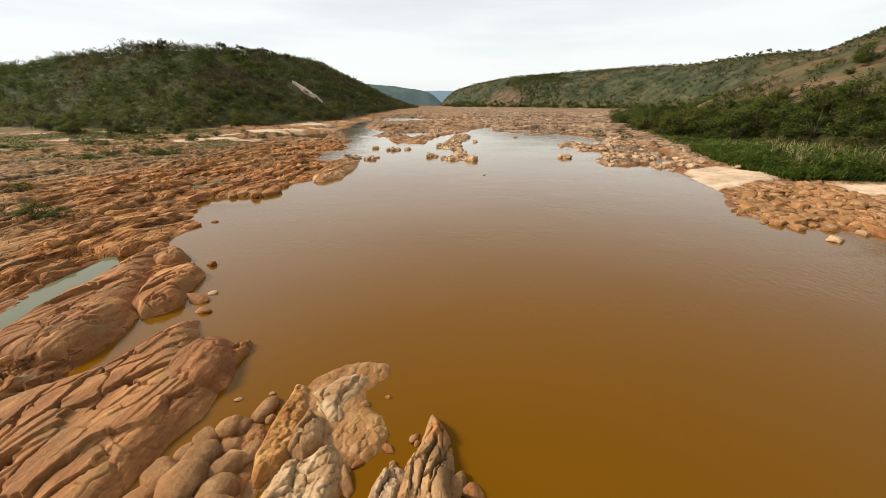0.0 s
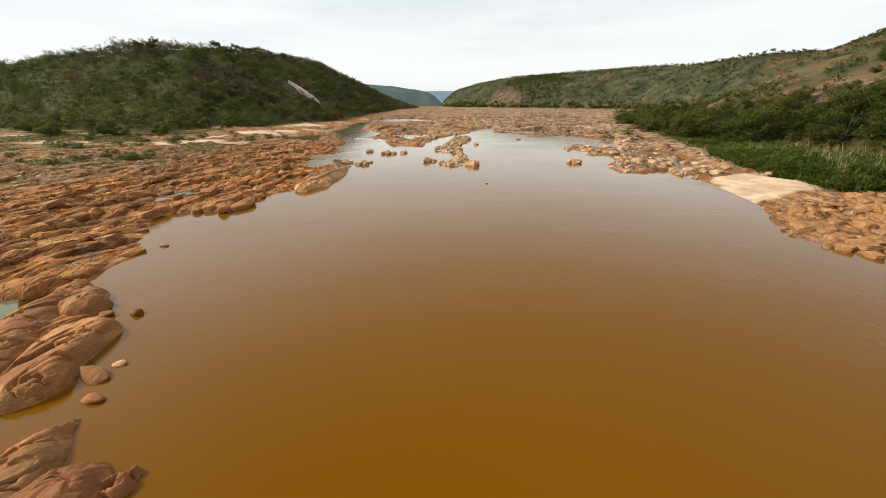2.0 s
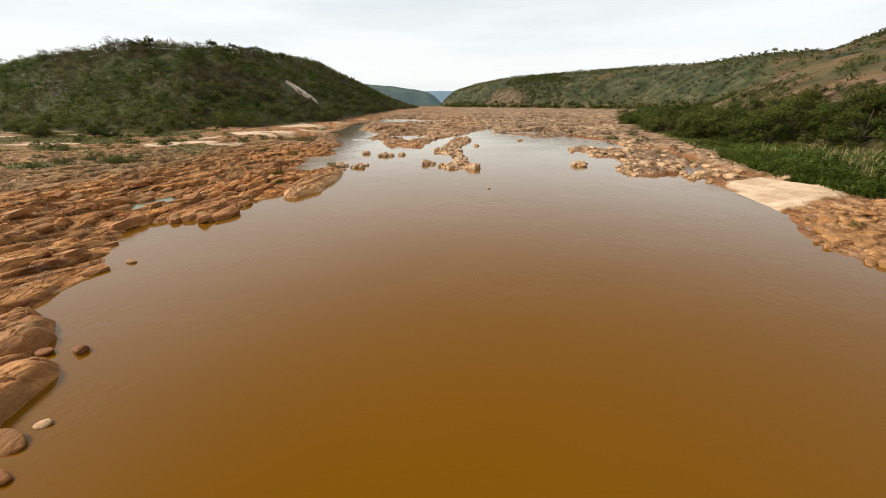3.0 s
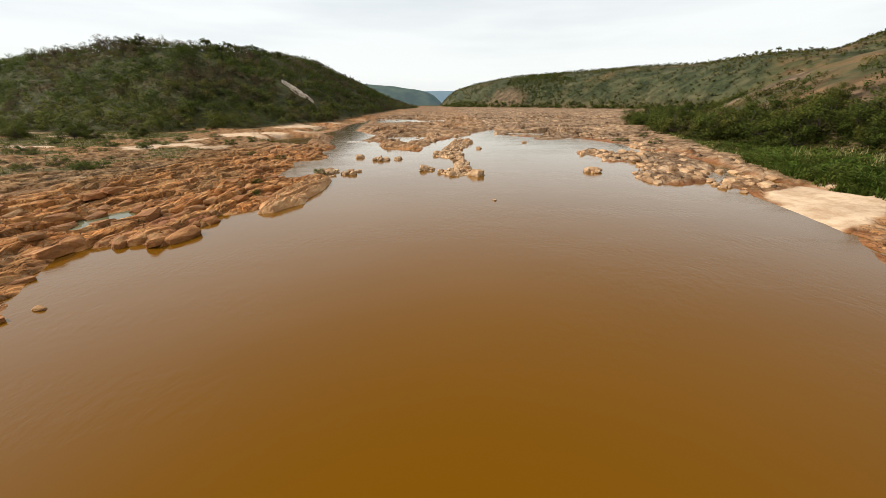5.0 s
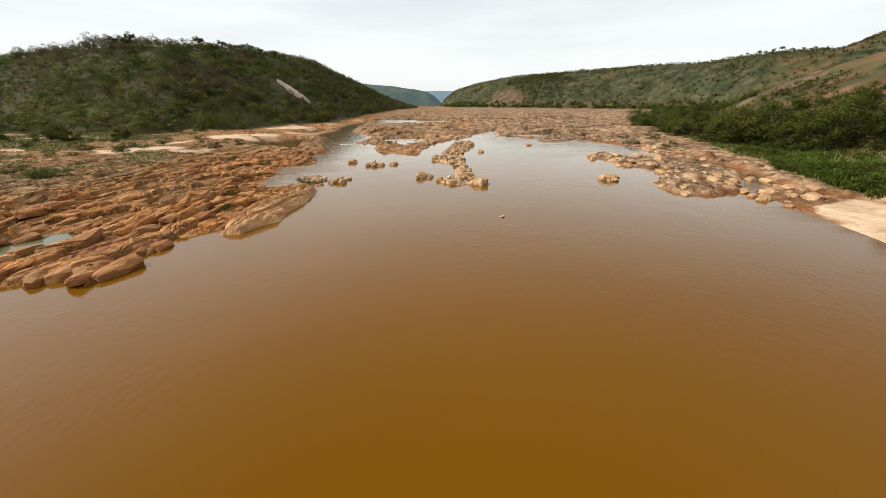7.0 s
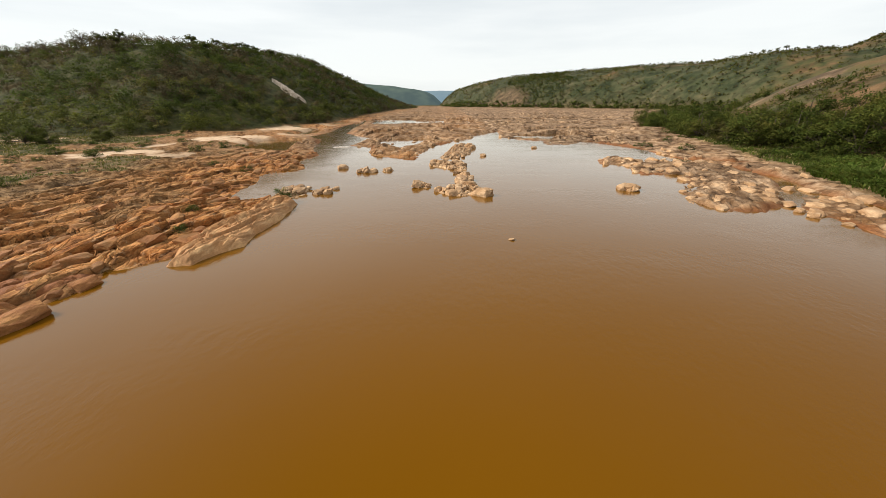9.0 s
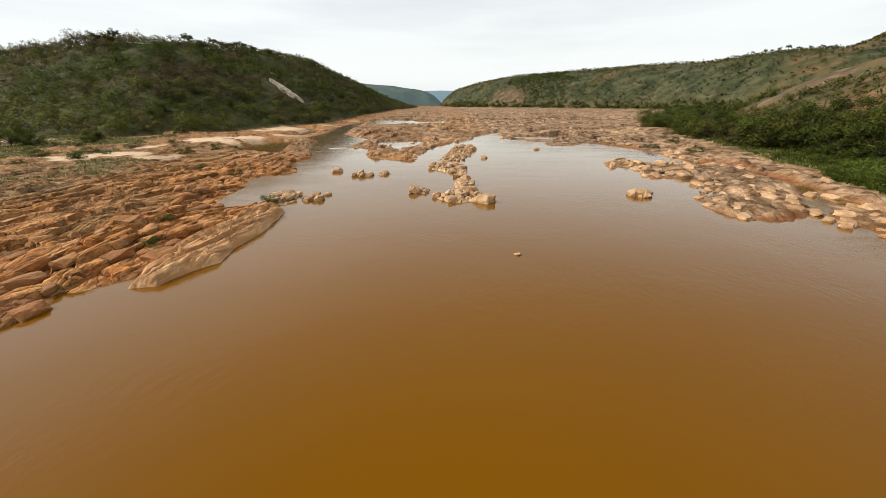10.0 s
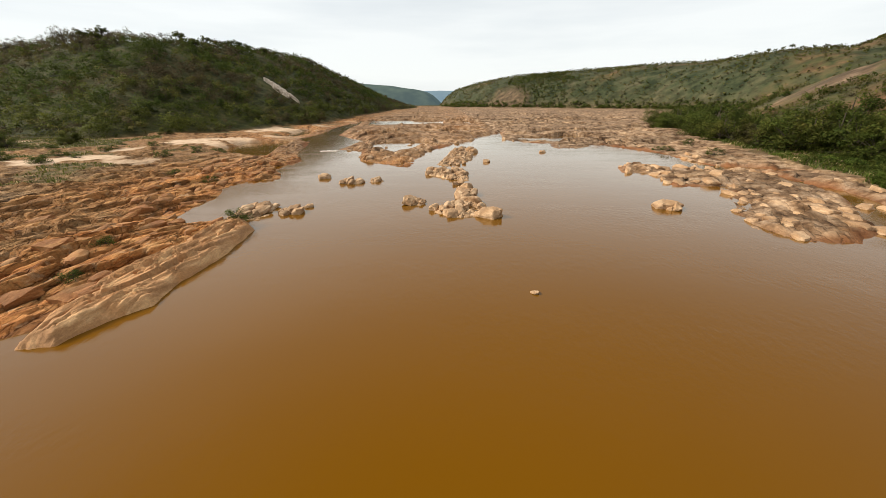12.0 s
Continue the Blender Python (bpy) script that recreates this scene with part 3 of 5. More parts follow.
def mesh_from(name, verts, faces, mats, index=None, smooth=True, normals=None):
    """A mesh from arrays of places and of equal-sided faces."""
    me = bpy.data.meshes.new(name)
    verts, faces = np.asarray(verts, np.float32), np.asarray(faces, np.int32)
    n, k = faces.shape
    me.vertices.add(len(verts))
    me.vertices.foreach_set("co", verts.ravel())
    me.loops.add(n * k)
    me.loops.foreach_set("vertex_index", faces.ravel())
    me.polygons.add(n)
    me.polygons.foreach_set("loop_start", np.arange(0, n * k, k, dtype=np.int32))
    me.polygons.foreach_set("loop_total", np.full(n, k, np.int32))
    for m in mats:
        me.materials.append(m)
    if index is not None:
        me.polygons.foreach_set("material_index", np.asarray(index, np.int32))
    me.polygons.foreach_set("use_smooth", np.full(n, smooth))
    me.update(calc_edges=True)
    if normals is not None:
        me.normals_split_custom_set_from_vertices(normals)
    return me


def lines(*stretches):
    out = []
    for a, b, d in stretches:
        out += list(np.arange(a, b - 1e-6, (b - a) / max(1, round((b - a) / d))))
    return np.array(out + [stretches[-1][1]])


def grid_faces(nx, ny):
    i = (np.arange(ny - 1)[:, None] * nx + np.arange(nx - 1)[None, :]).ravel()
    return np.stack((i, i + 1, i + nx + 1, i + nx), 1)


# ---- ground and water ----
gx = lines((-4200, -900, 150), (-900, -300, 25), (-300, -90, 4), (-90, -60, 0.6), (-60, -45, 0.3), (-45, -27, 0.155), (-27, -14, 0.115), (-14, 4, 0.6), (4, 27, 0.6),
           (27, 50, 0.2), (50, 70, 0.6), (70, 140, 1.6), (140, 500, 7), (500, 1000, 30), (1000, 4200, 160))
gy = lines((-300, 0, 25), (0, 8, 1.0), (8, 32, 0.18), (32, 75, 0.20), (75, 110, 0.27), (110, 180, 0.6), (180, 300, 1.6), (300, 700, 6), (700, 1500, 25), (1500, 4800, 130))
X, Y = np.meshgrid(gx, gy)
gz, cover = survey(X.ravel(), Y.ravel())
GROUND_Z, SHORE = gz.reshape(X.shape), land_by(X.ravel(), Y.ravel()).reshape(X.shape)


def on_grid(table, x, y):
    """The value at places between the lines of the ground's grid."""
    x, y = np.atleast_1d(np.asarray(x, float)), np.atleast_1d(np.asarray(y, float))
    i = np.clip(np.searchsorted(gx, x) - 1, 0, len(gx) - 2)
    j = np.clip(np.searchsorted(gy, y) - 1, 0, len(gy) - 2)
    u, v = (x - gx[i]) / (gx[i + 1] - gx[i]), (y - gy[j]) / (gy[j + 1] - gy[j])
    return (table[j, i] * (1 - u) + table[j, i + 1] * u) * (1 - v) + (table[j + 1, i] * (1 - u) + table[j + 1, i + 1] * u) * v


def ground_z(x, y):
    return on_grid(GROUND_Z, x, y)


g_faces = grid_faces(len(gx), len(gy))
g_faces = g_faces[(gz[g_faces] > -0.25).any(1)]
g_mesh = mesh_from("ground", np.stack((X.ravel(), Y.ravel(), gz), 1), g_faces, [GROUND])
for key, value in cover.items():
    g_mesh.attributes.new(key, "FLOAT", "POINT").data.foreach_set("value", value.astype(np.float32))
ground = tagged(new("ground", g_mesh), "jointed brown bedrock banks with sand, turf and wooded hills", "ground", kind="structure")



def far_hills(label, outline, box, brow, run, rise, mat, seed):
    """Hills at the valley's end, kilometres off, haze painted on by their material: a steep brow, then a long gentle
    rise.
    """
    hx, hy = np.arange(box[0], box[1], 20.0), np.arange(box[2], box[3], 25.0)
    A, B = [v.ravel() for v in np.meshgrid(hx, hy)]
    d = inside_by(A, B, outline)
    z = np.where(d > 0, brow * (1 - np.exp(-np.clip(d, 0, 2000) / run)) + rise * np.clip(d, 0, 420), -2)
    z = z + np.clip(z / 30, 0, 1) * (6 * fbm(A / 200, B / 200, 3, seed) + 4 * fbm(A / 45, B / 45, 3, seed + 1))
    tagged(new("backdrop", mesh_from("backdrop", np.stack((A, B, z), 1), grid_faces(len(hx), len(hy)), [mat])), label, "distant hills", kind="structure")


# Both backdrops glow bluish in place of haze in the air.
far_hills("distant wooded hill, its blue haze painted on as a glow", DISTANT_LEFT, (-1300, 60, 1100, 2300), 40, 28, 0.125, HAZE_GLOW_NEAR, 381)
far_hills("hills at the end of the valley, pale blue from a painted haze glow", DISTANT_END, (-1500, 1500, 2600, 4200), 82, 60, 0.02, HAZE_GLOW_FAR, 391)

w_mesh = mesh_from("water", [(-120, -300, 0), (130, -300, 0), (130, 900, 0), (-120, 900, 0)], [(0, 1, 2, 3)], [WATER])
water = tagged(new("water", w_mesh), "calm silt-brown river water reflecting an overcast sky", "river", kind="structure")


def pool(outline, level):
    pts = np.array(outline)
    mid = pts.mean(0)
    me = mesh_from("pool", [(*(mid + (p - mid) * 1.12), level) for p in pts], [tuple(range(len(pts)))], [POOL])
    tagged(new("pool_water", me), "still grey-green rainwater pool among bedrock slabs", "pool", kind="structure")


pool(POOL_NEAR, 0.04)
pool(POOL_FAR, 0.05)


FOAM, ft, fp = material("white_foam", 0.7, 0.2)
ft.links.new(ramp(ft, tex(ft, coords(ft), 5.0, 5.0, 0.7), [(0.40, (0.42, 0.36, 0.30)), (0.60, (0.72, 0.69, 0.64))]), fp.inputs["Base Color"])


def riffle(x, y, along, wide, turn, seed):
    """Broken white water on the lip of a shallow drop: an uneven ridge a hand high."""
    n, k = 40, 9
    t, w = [v.ravel() for v in np.meshgrid(np.linspace(-1, 1, n), np.linspace(-1, 1, k), indexing="ij")]
    a = t * along / 2
    b = (w * wide / 2) * (1 + 0.8 * fbm(t * 4 + seed, w * 0, 3, seed)) + 0.5 * wide * fbm(t * 3, w * 0 + seed, 3, seed + 1)
    z = (0.16 + 0.10 * fbm(t * 9, w * 2, 3, seed + 2)) * (1 - w ** 2) * (1 - t ** 4) + 0.10 * fbm(t * 12, w * 3, 3, seed + 3) - 0.03
    c, d = math.cos(radians(turn)), math.sin(radians(turn))
    me = mesh_from("white_water", np.stack((a * c - b * d, a * d + b * c, z), 1), grid_faces(k, n), [FOAM])
    ob = new("white_water", me)
    ob.location = (x, y, 0)
    tagged(ob, "low white riffle where water spills between rock bars", "rapids", kind="structure")


riffle(-25.0, 123.0, 4.5, 0.6, 8, 1)
riffle(36.5, 143.5, 3.2, 0.7, -6, 2)


# ---- helpers for things ----
def part(name, data, parent, label=""):
    ob = new(name, data)
    ob.parent = parent
    if label:
        tagged(ob, label)
    return ob


# ---- rock slabs along the water ----
def rock_slab(label, outline, mat, top, edge=1.0, gap=0.09, relief=0.3, wide=1.6, long=4.0, seed=0, lean=0.0, skew=0.2, ragged=0.16, foliated=1.0, group="bedrock slabs"):
    """A bedrock slab: steep rounded edge, jointed top, bottom below the water."""
    pts = np.array(outline)
    (x0, y0), (x1, y1) = pts.min(0) - 0.5, pts.max(0) + 0.5
    ax, ay = np.arange(x0, x1, gap), np.arange(y0, y1, gap)
    A, B = [v.ravel() for v in np.meshgrid(ax, ay)]
    wa = A + ragged * fbm(A / (5 * ragged), B / (8 * ragged), 4, seed + 1)
    wb = B + 1.4 * ragged * fbm(A / (5 * ragged) + 7, B / (8 * ragged), 4, seed + 2)
    s = inside_by(wa, wb, outline)
    rise = np.clip((s + 0.25) / edge, 0, 1)
    d1, open1, w1 = plates(A, B, wide, long, seed + 3, skew, max(0.045, 0.8 * gap))
    d2, open2, w2 = plates(A, B, wide * 0.4, long * 0.3, seed + 4, skew * 1.6, max(0.03, 0.7 * gap))
    lumps = blocks(A, B, wide * 0.8, long * 0.4, seed + 5, skew, 0.12, 0.2)[0]
    f1, f2, who, dx, dy = cells((A - skew * B) / (1.1 * wide) + 0.9 * fbm(A / 1.7, B / 3.0, 5, seed + 10), B / (0.6 * long) + 0.9 * fbm(A / 1.7 + 5, B / 3.0, 5, seed + 11), seed + 12)
    crack = step(0.075, 0.01, f2 - f1) * step(-0.25, 0.0, fbm(A / 1.5, B / 1.5, 3, seed + 13))
    worn = step(-0.1, 0.3, fbm(A / 1.8, B / 2.6, 3, seed + 8))
    leaf = foliated * ledges(A, B, 0.42, seed + 9, skew)
    z = -0.35 + (top + 0.35) * (1 - (1 - rise) ** 2.4)
    z += rise * relief * (1.15 * d1 - 0.5 + 0.25 * leaf + 0.45 * (d2 - 0.4) * worn + 0.9 * (1 - foliated) * (lumps - 0.6))
    z += rise * (0.04 * relief * fbm(A / 0.35, B / 0.9, 4, seed + 6) + 0.12 * fbm(A / 2.5, B / 3.5, 3, seed + 7) + lean * (A - pts[:, 0].mean()) / max(1, x1 - x0))
    z -= rise * min(1, 3 * relief) * foliated * (0.50 * open1 + 0.26 * open2 * worn + 0.30 * crack + 0.10 * (who > 0.6))
    z = np.where(s < -0.25, -0.6, z)
    f = grid_faces(len(ax), len(ay))
    keep = (s[f] > -0.45).any(1)
    f = f[keep]
    used, inv = np.unique(f, return_inverse=True)
    c = np.array([(x0 + x1) / 2, (y0 + y1) / 2])
    v = np.stack((A[used] - c[0], B[used] - c[1], z[used]), 1)
    ob = new("rock_slab", mesh_from("rock_slab", v, inv.reshape(f.shape), [mat]))
    ob.location = (*c, 0)
    return tagged(ob, label, "rock", group)


rock_slab("long brown bedrock slab with diagonal cracks beside the water", [(-9.3, 5.2), (-9.1, 7.0), (-9.0, 7.9), (-8.9, 8.8), (-8.5, 9.7), (-8.6, 10.9), (-9.2, 12.0), (-10.4, 12.6), (-11.5, 14.6),
          (-12.3, 16.0), (-13.1, 14.9), (-13.6, 13.2), (-14.0, 12.0), (-15.1, 11.2), (-16.5, 9.8), (-17.0, 5.2)], BROWN_ROCK, 0.72, 1.3, 0.035, 0.30, 1.5, 3.8, 100)
rock_slab("smooth rust-brown domed rock at the slab's end", [(-10.6, 10.7), (-11.2, 11.8), (-11.4, 12.8), (-11.0, 13.8), (-10.0, 14.2), (-9.0, 13.3), (-8.6, 12.2), (-8.5, 11.2), (-9.0, 10.5), (-9.7, 10.2)], RED_ROCK, 1.0, 1.5, 0.05, 0.20, 2.5, 4.0, 120)
rock_slab("narrow broken rib of brown rock in the water", [(-9.3, 11.2), (-8.9, 12.3), (-8.7, 13.6), (-8.8, 14.1), (-9.2, 13.9), (-9.4, 13.2), (-9.3, 12.3), (-9.8, 11.3)], BROWN_ROCK, 0.45, 0.5, 0.06, 0.3, 0.5, 1.0, 125)
rock_slab("broad smooth orange-brown slab between pool and river", [(-16.2, 12.0), (-15.5, 13.1), (-15.3, 14.3), (-15.7, 16.3), (-16.5, 17.2), (-17.2, 19.5), (-18.5, 21.5), (-19.5, 24.4),
          (-21.2, 24.2), (-21.0, 21.1), (-20.7, 17.1), (-20.3, 14.2), (-19.8, 11.6)], BROWN_ROCK, 1.05, 1.6, 0.055, 0.30, 1.9, 4.5, 130)
rock_slab("smooth brown slab with a rounded end at the river", [(-16.6, 17.0), (-15.4, 16.3), (-14.5, 16.8), (-14.2, 17.7), (-14.9, 19.0), (-15.2, 21.2), (-16.0, 22.0), (-17.5, 22.2), (-18.0, 20.5)], BROWN_ROCK, 0.80, 1.0, 0.055, 0.34, 1.5, 3.5, 140)
rock_slab("rounded brown slab above the river's edge", [(-18.6, 22.0), (-17.7, 22.8), (-17.9, 23.9), (-19.2, 25.2), (-21.0, 26.0), (-21.6, 24.4), (-20.2, 22.6)], BROWN_ROCK, 0.85, 1.1, 0.055, 0.30, 1.6, 3.5, 150)
rock_slab("long tan bedrock slab sloping into the river", [(-18.0, 51.0), (-16.6, 51.5), (-16.0, 53.4), (-15.0, 54.6), (-15.4, 56.8), (-14.9, 62.1), (-15.3, 64.4), (-15.5, 67.6), (-16.9, 69.2), (-18.6, 68.8),
          (-19.0, 62.1), (-19.4, 57.6), (-19.0, 53.2)], SLAB_ROCK, 0.80, 1.3, 0.06, 0.50, 1.1, 6.0, 160, lean=-0.12, ragged=0.3)
rock_slab("wet ochre mud spit barely above the water", [(-5.6, 11.0), (-5.2, 12.0), (-4.2, 12.75), (-3.1, 13.05), (-2.3, 12.7), (-2.15, 12.2), (-2.35, 11.7), (-2.9, 11.1), (-2.8, 10.6), (-2.1, 10.1), (-1.75, 9.3), (-2.0, 8.7), (-2.6, 8.2), (-2.9, 7.0),
          (-3.0, 5.2), (-5.9, 5.2), (-6.0, 8.0)], OCHRE_MUD, 0.10, 0.8, 0.05, 0.10, 0.7, 1.6, 170, ragged=0.10, foliated=0.15)
rock_slab("brown rock under a pile of rounded boulders", [(-8.9, 5.2), (-8.7, 7.2), (-8.2, 8.6), (-7.5, 9.3), (-6.7, 9.9), (-6.2, 9.6), (-5.7, 8.6), (-5.5, 5.2)], BROWN_ROCK, 0.22, 0.7, 0.06, 0.24, 0.7, 1.0, 168, ragged=0.25, foliated=0.3)
rock_slab("dried white mud crust on the spit's tip", [(-5.1, 11.0), (-4.6, 11.4), (-4.1, 11.9), (-3.3, 12.0), (-2.9, 11.7), (-3.2, 10.8), (-3.6, 10.3), (-3.4, 9.8), (-3.9, 9.6), (-4.6, 10.1), (-4.9, 10.5)], CRUST, 0.28, 0.7, 0.045, 0.15, 0.7, 1.0, 172, ragged=0.2, foliated=0.7)
rock_slab("strip of golden gravelly mud along the spit", [(-5.6, 11.2), (-5.15, 11.1), (-4.9, 10.1), (-4.75, 8.6), (-4.9, 7.9), (-5.3, 7.4), (-5.7, 8.2), (-5.75, 9.4), (-5.6, 10.3)], GRAVEL, 0.42, 0.5, 0.04, 0.14, 0.3, 0.5, 174, ragged=0.14, foliated=0.2)
rock_slab("smooth grey-brown rock between mud crusts", [(-4.75, 9.8), (-4.15, 9.6), (-3.9, 8.6), (-4.3, 8.1), (-4.85, 8.2), (-4.95, 9.0)], GREY_ROCK, 0.50, 0.6, 0.04, 0.20, 0.8, 1.2, 175, ragged=0.12, foliated=0.5)
rock_slab("pitted white mud crust on tan rock", [(-4.8, 7.8), (-4.3, 8.1), (-4.0, 8.6), (-3.6, 8.7), (-3.3, 8.2), (-3.1, 7.5), (-3.3, 6.6), (-3.4, 5.4), (-4.9, 5.4), (-5.0, 6.8)], CRUST, 0.42, 0.6, 0.04, 0.24, 0.6, 0.9, 176, ragged=0.25, foliated=0.75)
rock_slab("swirled tan mud bar on the spit", [(-3.9, 9.1), (-3.4, 9.8), (-2.6, 10.0), (-1.95, 9.3), (-2.0, 8.6), (-2.5, 8.1), (-3.2, 8.3)], OCHRE_MUD, 0.24, 0.8, 0.04, 0.16, 0.5, 1.2, 178, ragged=0.2, foliated=0.1)
rock_slab("tan broken rib at the foot of the grey rock", [(-2.4, 5.4), (-2.2, 6.8), (-1.85, 7.6), (-1.5, 7.9), (-1.15, 7.7), (-1.2, 6.8), (-1.3, 5.4)], TAN_ROCK, 0.40, 0.5, 0.04, 0.30, 0.5, 0.9, 184, ragged=0.15, foliated=0.6)
rock_slab("grey pointed rock rising from the water", [(-1.4, 5.4), (-1.3, 6.8), (-1.1, 7.7), (-0.8, 8.5), (-0.62, 9.2), (-0.45, 9.75), (-0.15, 9.5), (0.12, 9.1), (0.2, 8.3), (0.3, 7.3), (0.2, 5.4)], GREY_ROCK, 0.60, 0.8, 0.035, 0.34, 0.5, 1.4, 180, foliated=1.0)
rock_slab("low orange slab at the water's edge with a wet end", [(-26.4, 41.9), (-23.5, 42.9), (-22.0, 42.6), (-21.2, 43.9), (-22.6, 45.6), (-24.5, 45.4), (-27.0, 43.6)], BROWN_ROCK, 0.6, 1.0, 0.11, 0.25, 1.5, 3.2, 190)
rock_slab("low rust-orange slab with a wet end", [(-25.8, 46.3), (-23.0, 46.2), (-21.4, 47.2), (-21.2, 48.7), (-22.2, 49.9), (-24.5, 49.4), (-26.0, 48.0)], RED_ROCK, 0.55, 1.0, 0.11, 0.22, 1.5, 3.2, 195)

for label, outline, high, seed in [
        ("tan rock islet with a broad flat block in midstream", [(-0.5, 72.6), (1.0, 71.0), (4.5, 71.0), (6.2, 71.3), (5.4, 75.5), (4.0, 78.5), (1.4, 77.4), (-0.2, 74.8)], 0.8, 410),
        ("jumbled tan rock islet behind the flat block", [(2.3, 78.3), (5.0, 78.3), (4.4, 83.2), (2.3, 83.6), (1.8, 81.0)], 0.6, 420),
        ("broken tan rock islet in midstream", [(-1.5, 92.5), (0.5, 90.0), (4.0, 88.6), (4.4, 94.0), (1.4, 98.5), (-1.4, 97.5)], 0.95, 430),
        ("broken tan rock bar in midstream", [(-0.8, 103), (1.6, 101), (6.0, 109), (7.0, 118), (6.0, 130), (3.0, 126), (1.0, 113)], 0.9, 440),
        ("low cluster of broken rock in midstream", [(-3.8, 75.5), (-1.6, 75.2), (-0.9, 77.4), (-2.2, 78.6), (-3.6, 77.6)], 0.35, 450),
        ("low tan rock islet with weathered blocks", [(-13.6, 86.2), (-10.4, 86.4), (-10.2, 88.2), (-12.2, 89.4), (-13.8, 88.2)], 0.7, 460),
        ("small tan rock islet in midstream", [(-9.8, 87.8), (-7.6, 88.2), (-7.9, 90.0), (-9.6, 89.8)], 0.5, 470),
        ("small isolated tan rock islet", [(22.2, 73.6), (24.4, 73.0), (25.2, 74.0), (23.9, 75.2), (22.5, 75.0)], 0.5, 480),
        ("broken rock cluster at the slab's end", [(-19.8, 70.6), (-16.2, 70.2), (-15.8, 73.0), (-17.0, 76.0), (-19.4, 75.6)], 0.75, 490),
        ("small broken rock cluster in the shallows", [(-15.5, 71.9), (-13.6, 72.2), (-13.4, 74.0), (-15.0, 74.0)], 0.4, 495)]:
    rock_slab(label, outline, TAN_ROCK, high * 0.25, 0.9, 0.09, 0.42, 0.8, 1.6, seed, skew=0.3, ragged=0.5, foliated=0.7, group="rock islets in midstream")


def rock_face(label, top, foot, width, seed):
    """A bare pale rock face, laid on the wooded slope, uneven and thick at its edges."""
    n, k = 40, 9
    t, w = [v.ravel() for v in np.meshgrid(np.linspace(0, 1, n), np.linspace(-1, 1, k), indexing="ij")]
    (x0, y0), (x1, y1) = top, foot
    half = width * (0.35 + 0.65 * np.sin(np.pi * np.clip(t * 0.9 + 0.1, 0, 1))) * (1 + 0.5 * fbm(t * 6, w * 0 + seed, 3, seed))
    x, y = x0 + (x1 - x0) * t + 0.12 * w * half, y0 + (y1 - y0) * t + w * half
    z = ground_z(x, y) + 2.2 * (1 - w ** 4) - 0.4 + 0.7 * fbm(t * 12, w * 2, 3, seed + 1)
    c = np.array([(x0 + x1) / 2, (y0 + y1) / 2, float(z.min())])
    ob = new("bare_outcrop", mesh_from("bare_outcrop", np.stack((x, y, z), 1) - c, grid_faces(k, n), [FACE_ROCK]))
    ob.location = c
    return tagged(ob, label, "outcrop", "bare rock on the hill")


rock_face("pale bare rock face streaking down the wooded hill", (-93.5, 253.0), (-75.5, 247.5), 0.40, 601)
rock_face("narrow pale rock streak above the rock face", (-95.5, 254.8), (-83.0, 251.5), 0.45, 602)
rock_face("thin pale rock streak below the rock face", (-89.0, 248.8), (-79.0, 245.2), 0.4, 603)


# ---- boulders ----
def boulder_mesh(seed, mat, detail=3, knob=0.28):
    bm = bmesh.new()
    bmesh.ops.create_icosphere(bm, subdivisions=detail, radius=0.5)
    off = Vector((seed * 3.7, seed * 1.3, seed * 2.1))
    cuts = [Vector((random.uniform(-1, 1), random.uniform(-1, 1), random.uniform(-0.3, 1))).normalized() for _ in range(8)]
    depth = [random.uniform(0.26, 0.40) for _ in cuts]
    for v in bm.verts:
        v.co *= 1 + knob * noise.fractal(v.co * 1.7 + off, 1.0, 2.0, 3)
        for n, d in zip(cuts, depth):
            over = v.co.dot(n) - d
            if over > 0:
                v.co -= n * over * 0.88
        v.co += v.co.normalized() * 0.03 * noise.fractal(v.co * 6 + off, 1.0, 2.0, 3)
    for f in bm.faces:
        f.smooth = True
    me = bpy.data.meshes.new("boulder")
    bm.to_mesh(me)
    bm.free()
    me.materials.append(mat)
    return me


def round_boulder_mesh(seed):
    """A smooth water-worn boulder."""
    bm = bmesh.new()
    bmesh.ops.create_icosphere(bm, subdivisions=3, radius=0.5)
    off = Vector((seed * 5.1, seed * 2.3, seed * 1.7))
    for v in bm.verts:
        p = v.co.normalized()
        box = Vector([math.copysign(abs(c) ** 0.8, c) for c in p])
        v.co = box * 0.5 * (1 + 0.20 * noise.fractal(p * 1.1 + off, 1.0, 2.0, 2) + 0.03 * noise.fractal(p * 5 + off, 1.0, 2.0, 3))
    for f in bm.faces:
        f.smooth = True
    me = bpy.data.meshes.new("boulder")
    bm.to_mesh(me)
    bm.free()
    me.materials.append(BOULDER_ROCK)
    return me


ROUND_BOULDERS = [round_boulder_mesh(i) for i in range(5)]
BOULDERS = [boulder_mesh(i, (BOULDER_ROCK, TAN_ROCK, BROWN_ROCK)[i % 3], 2 if i < 6 else 3) for i in range(9)]


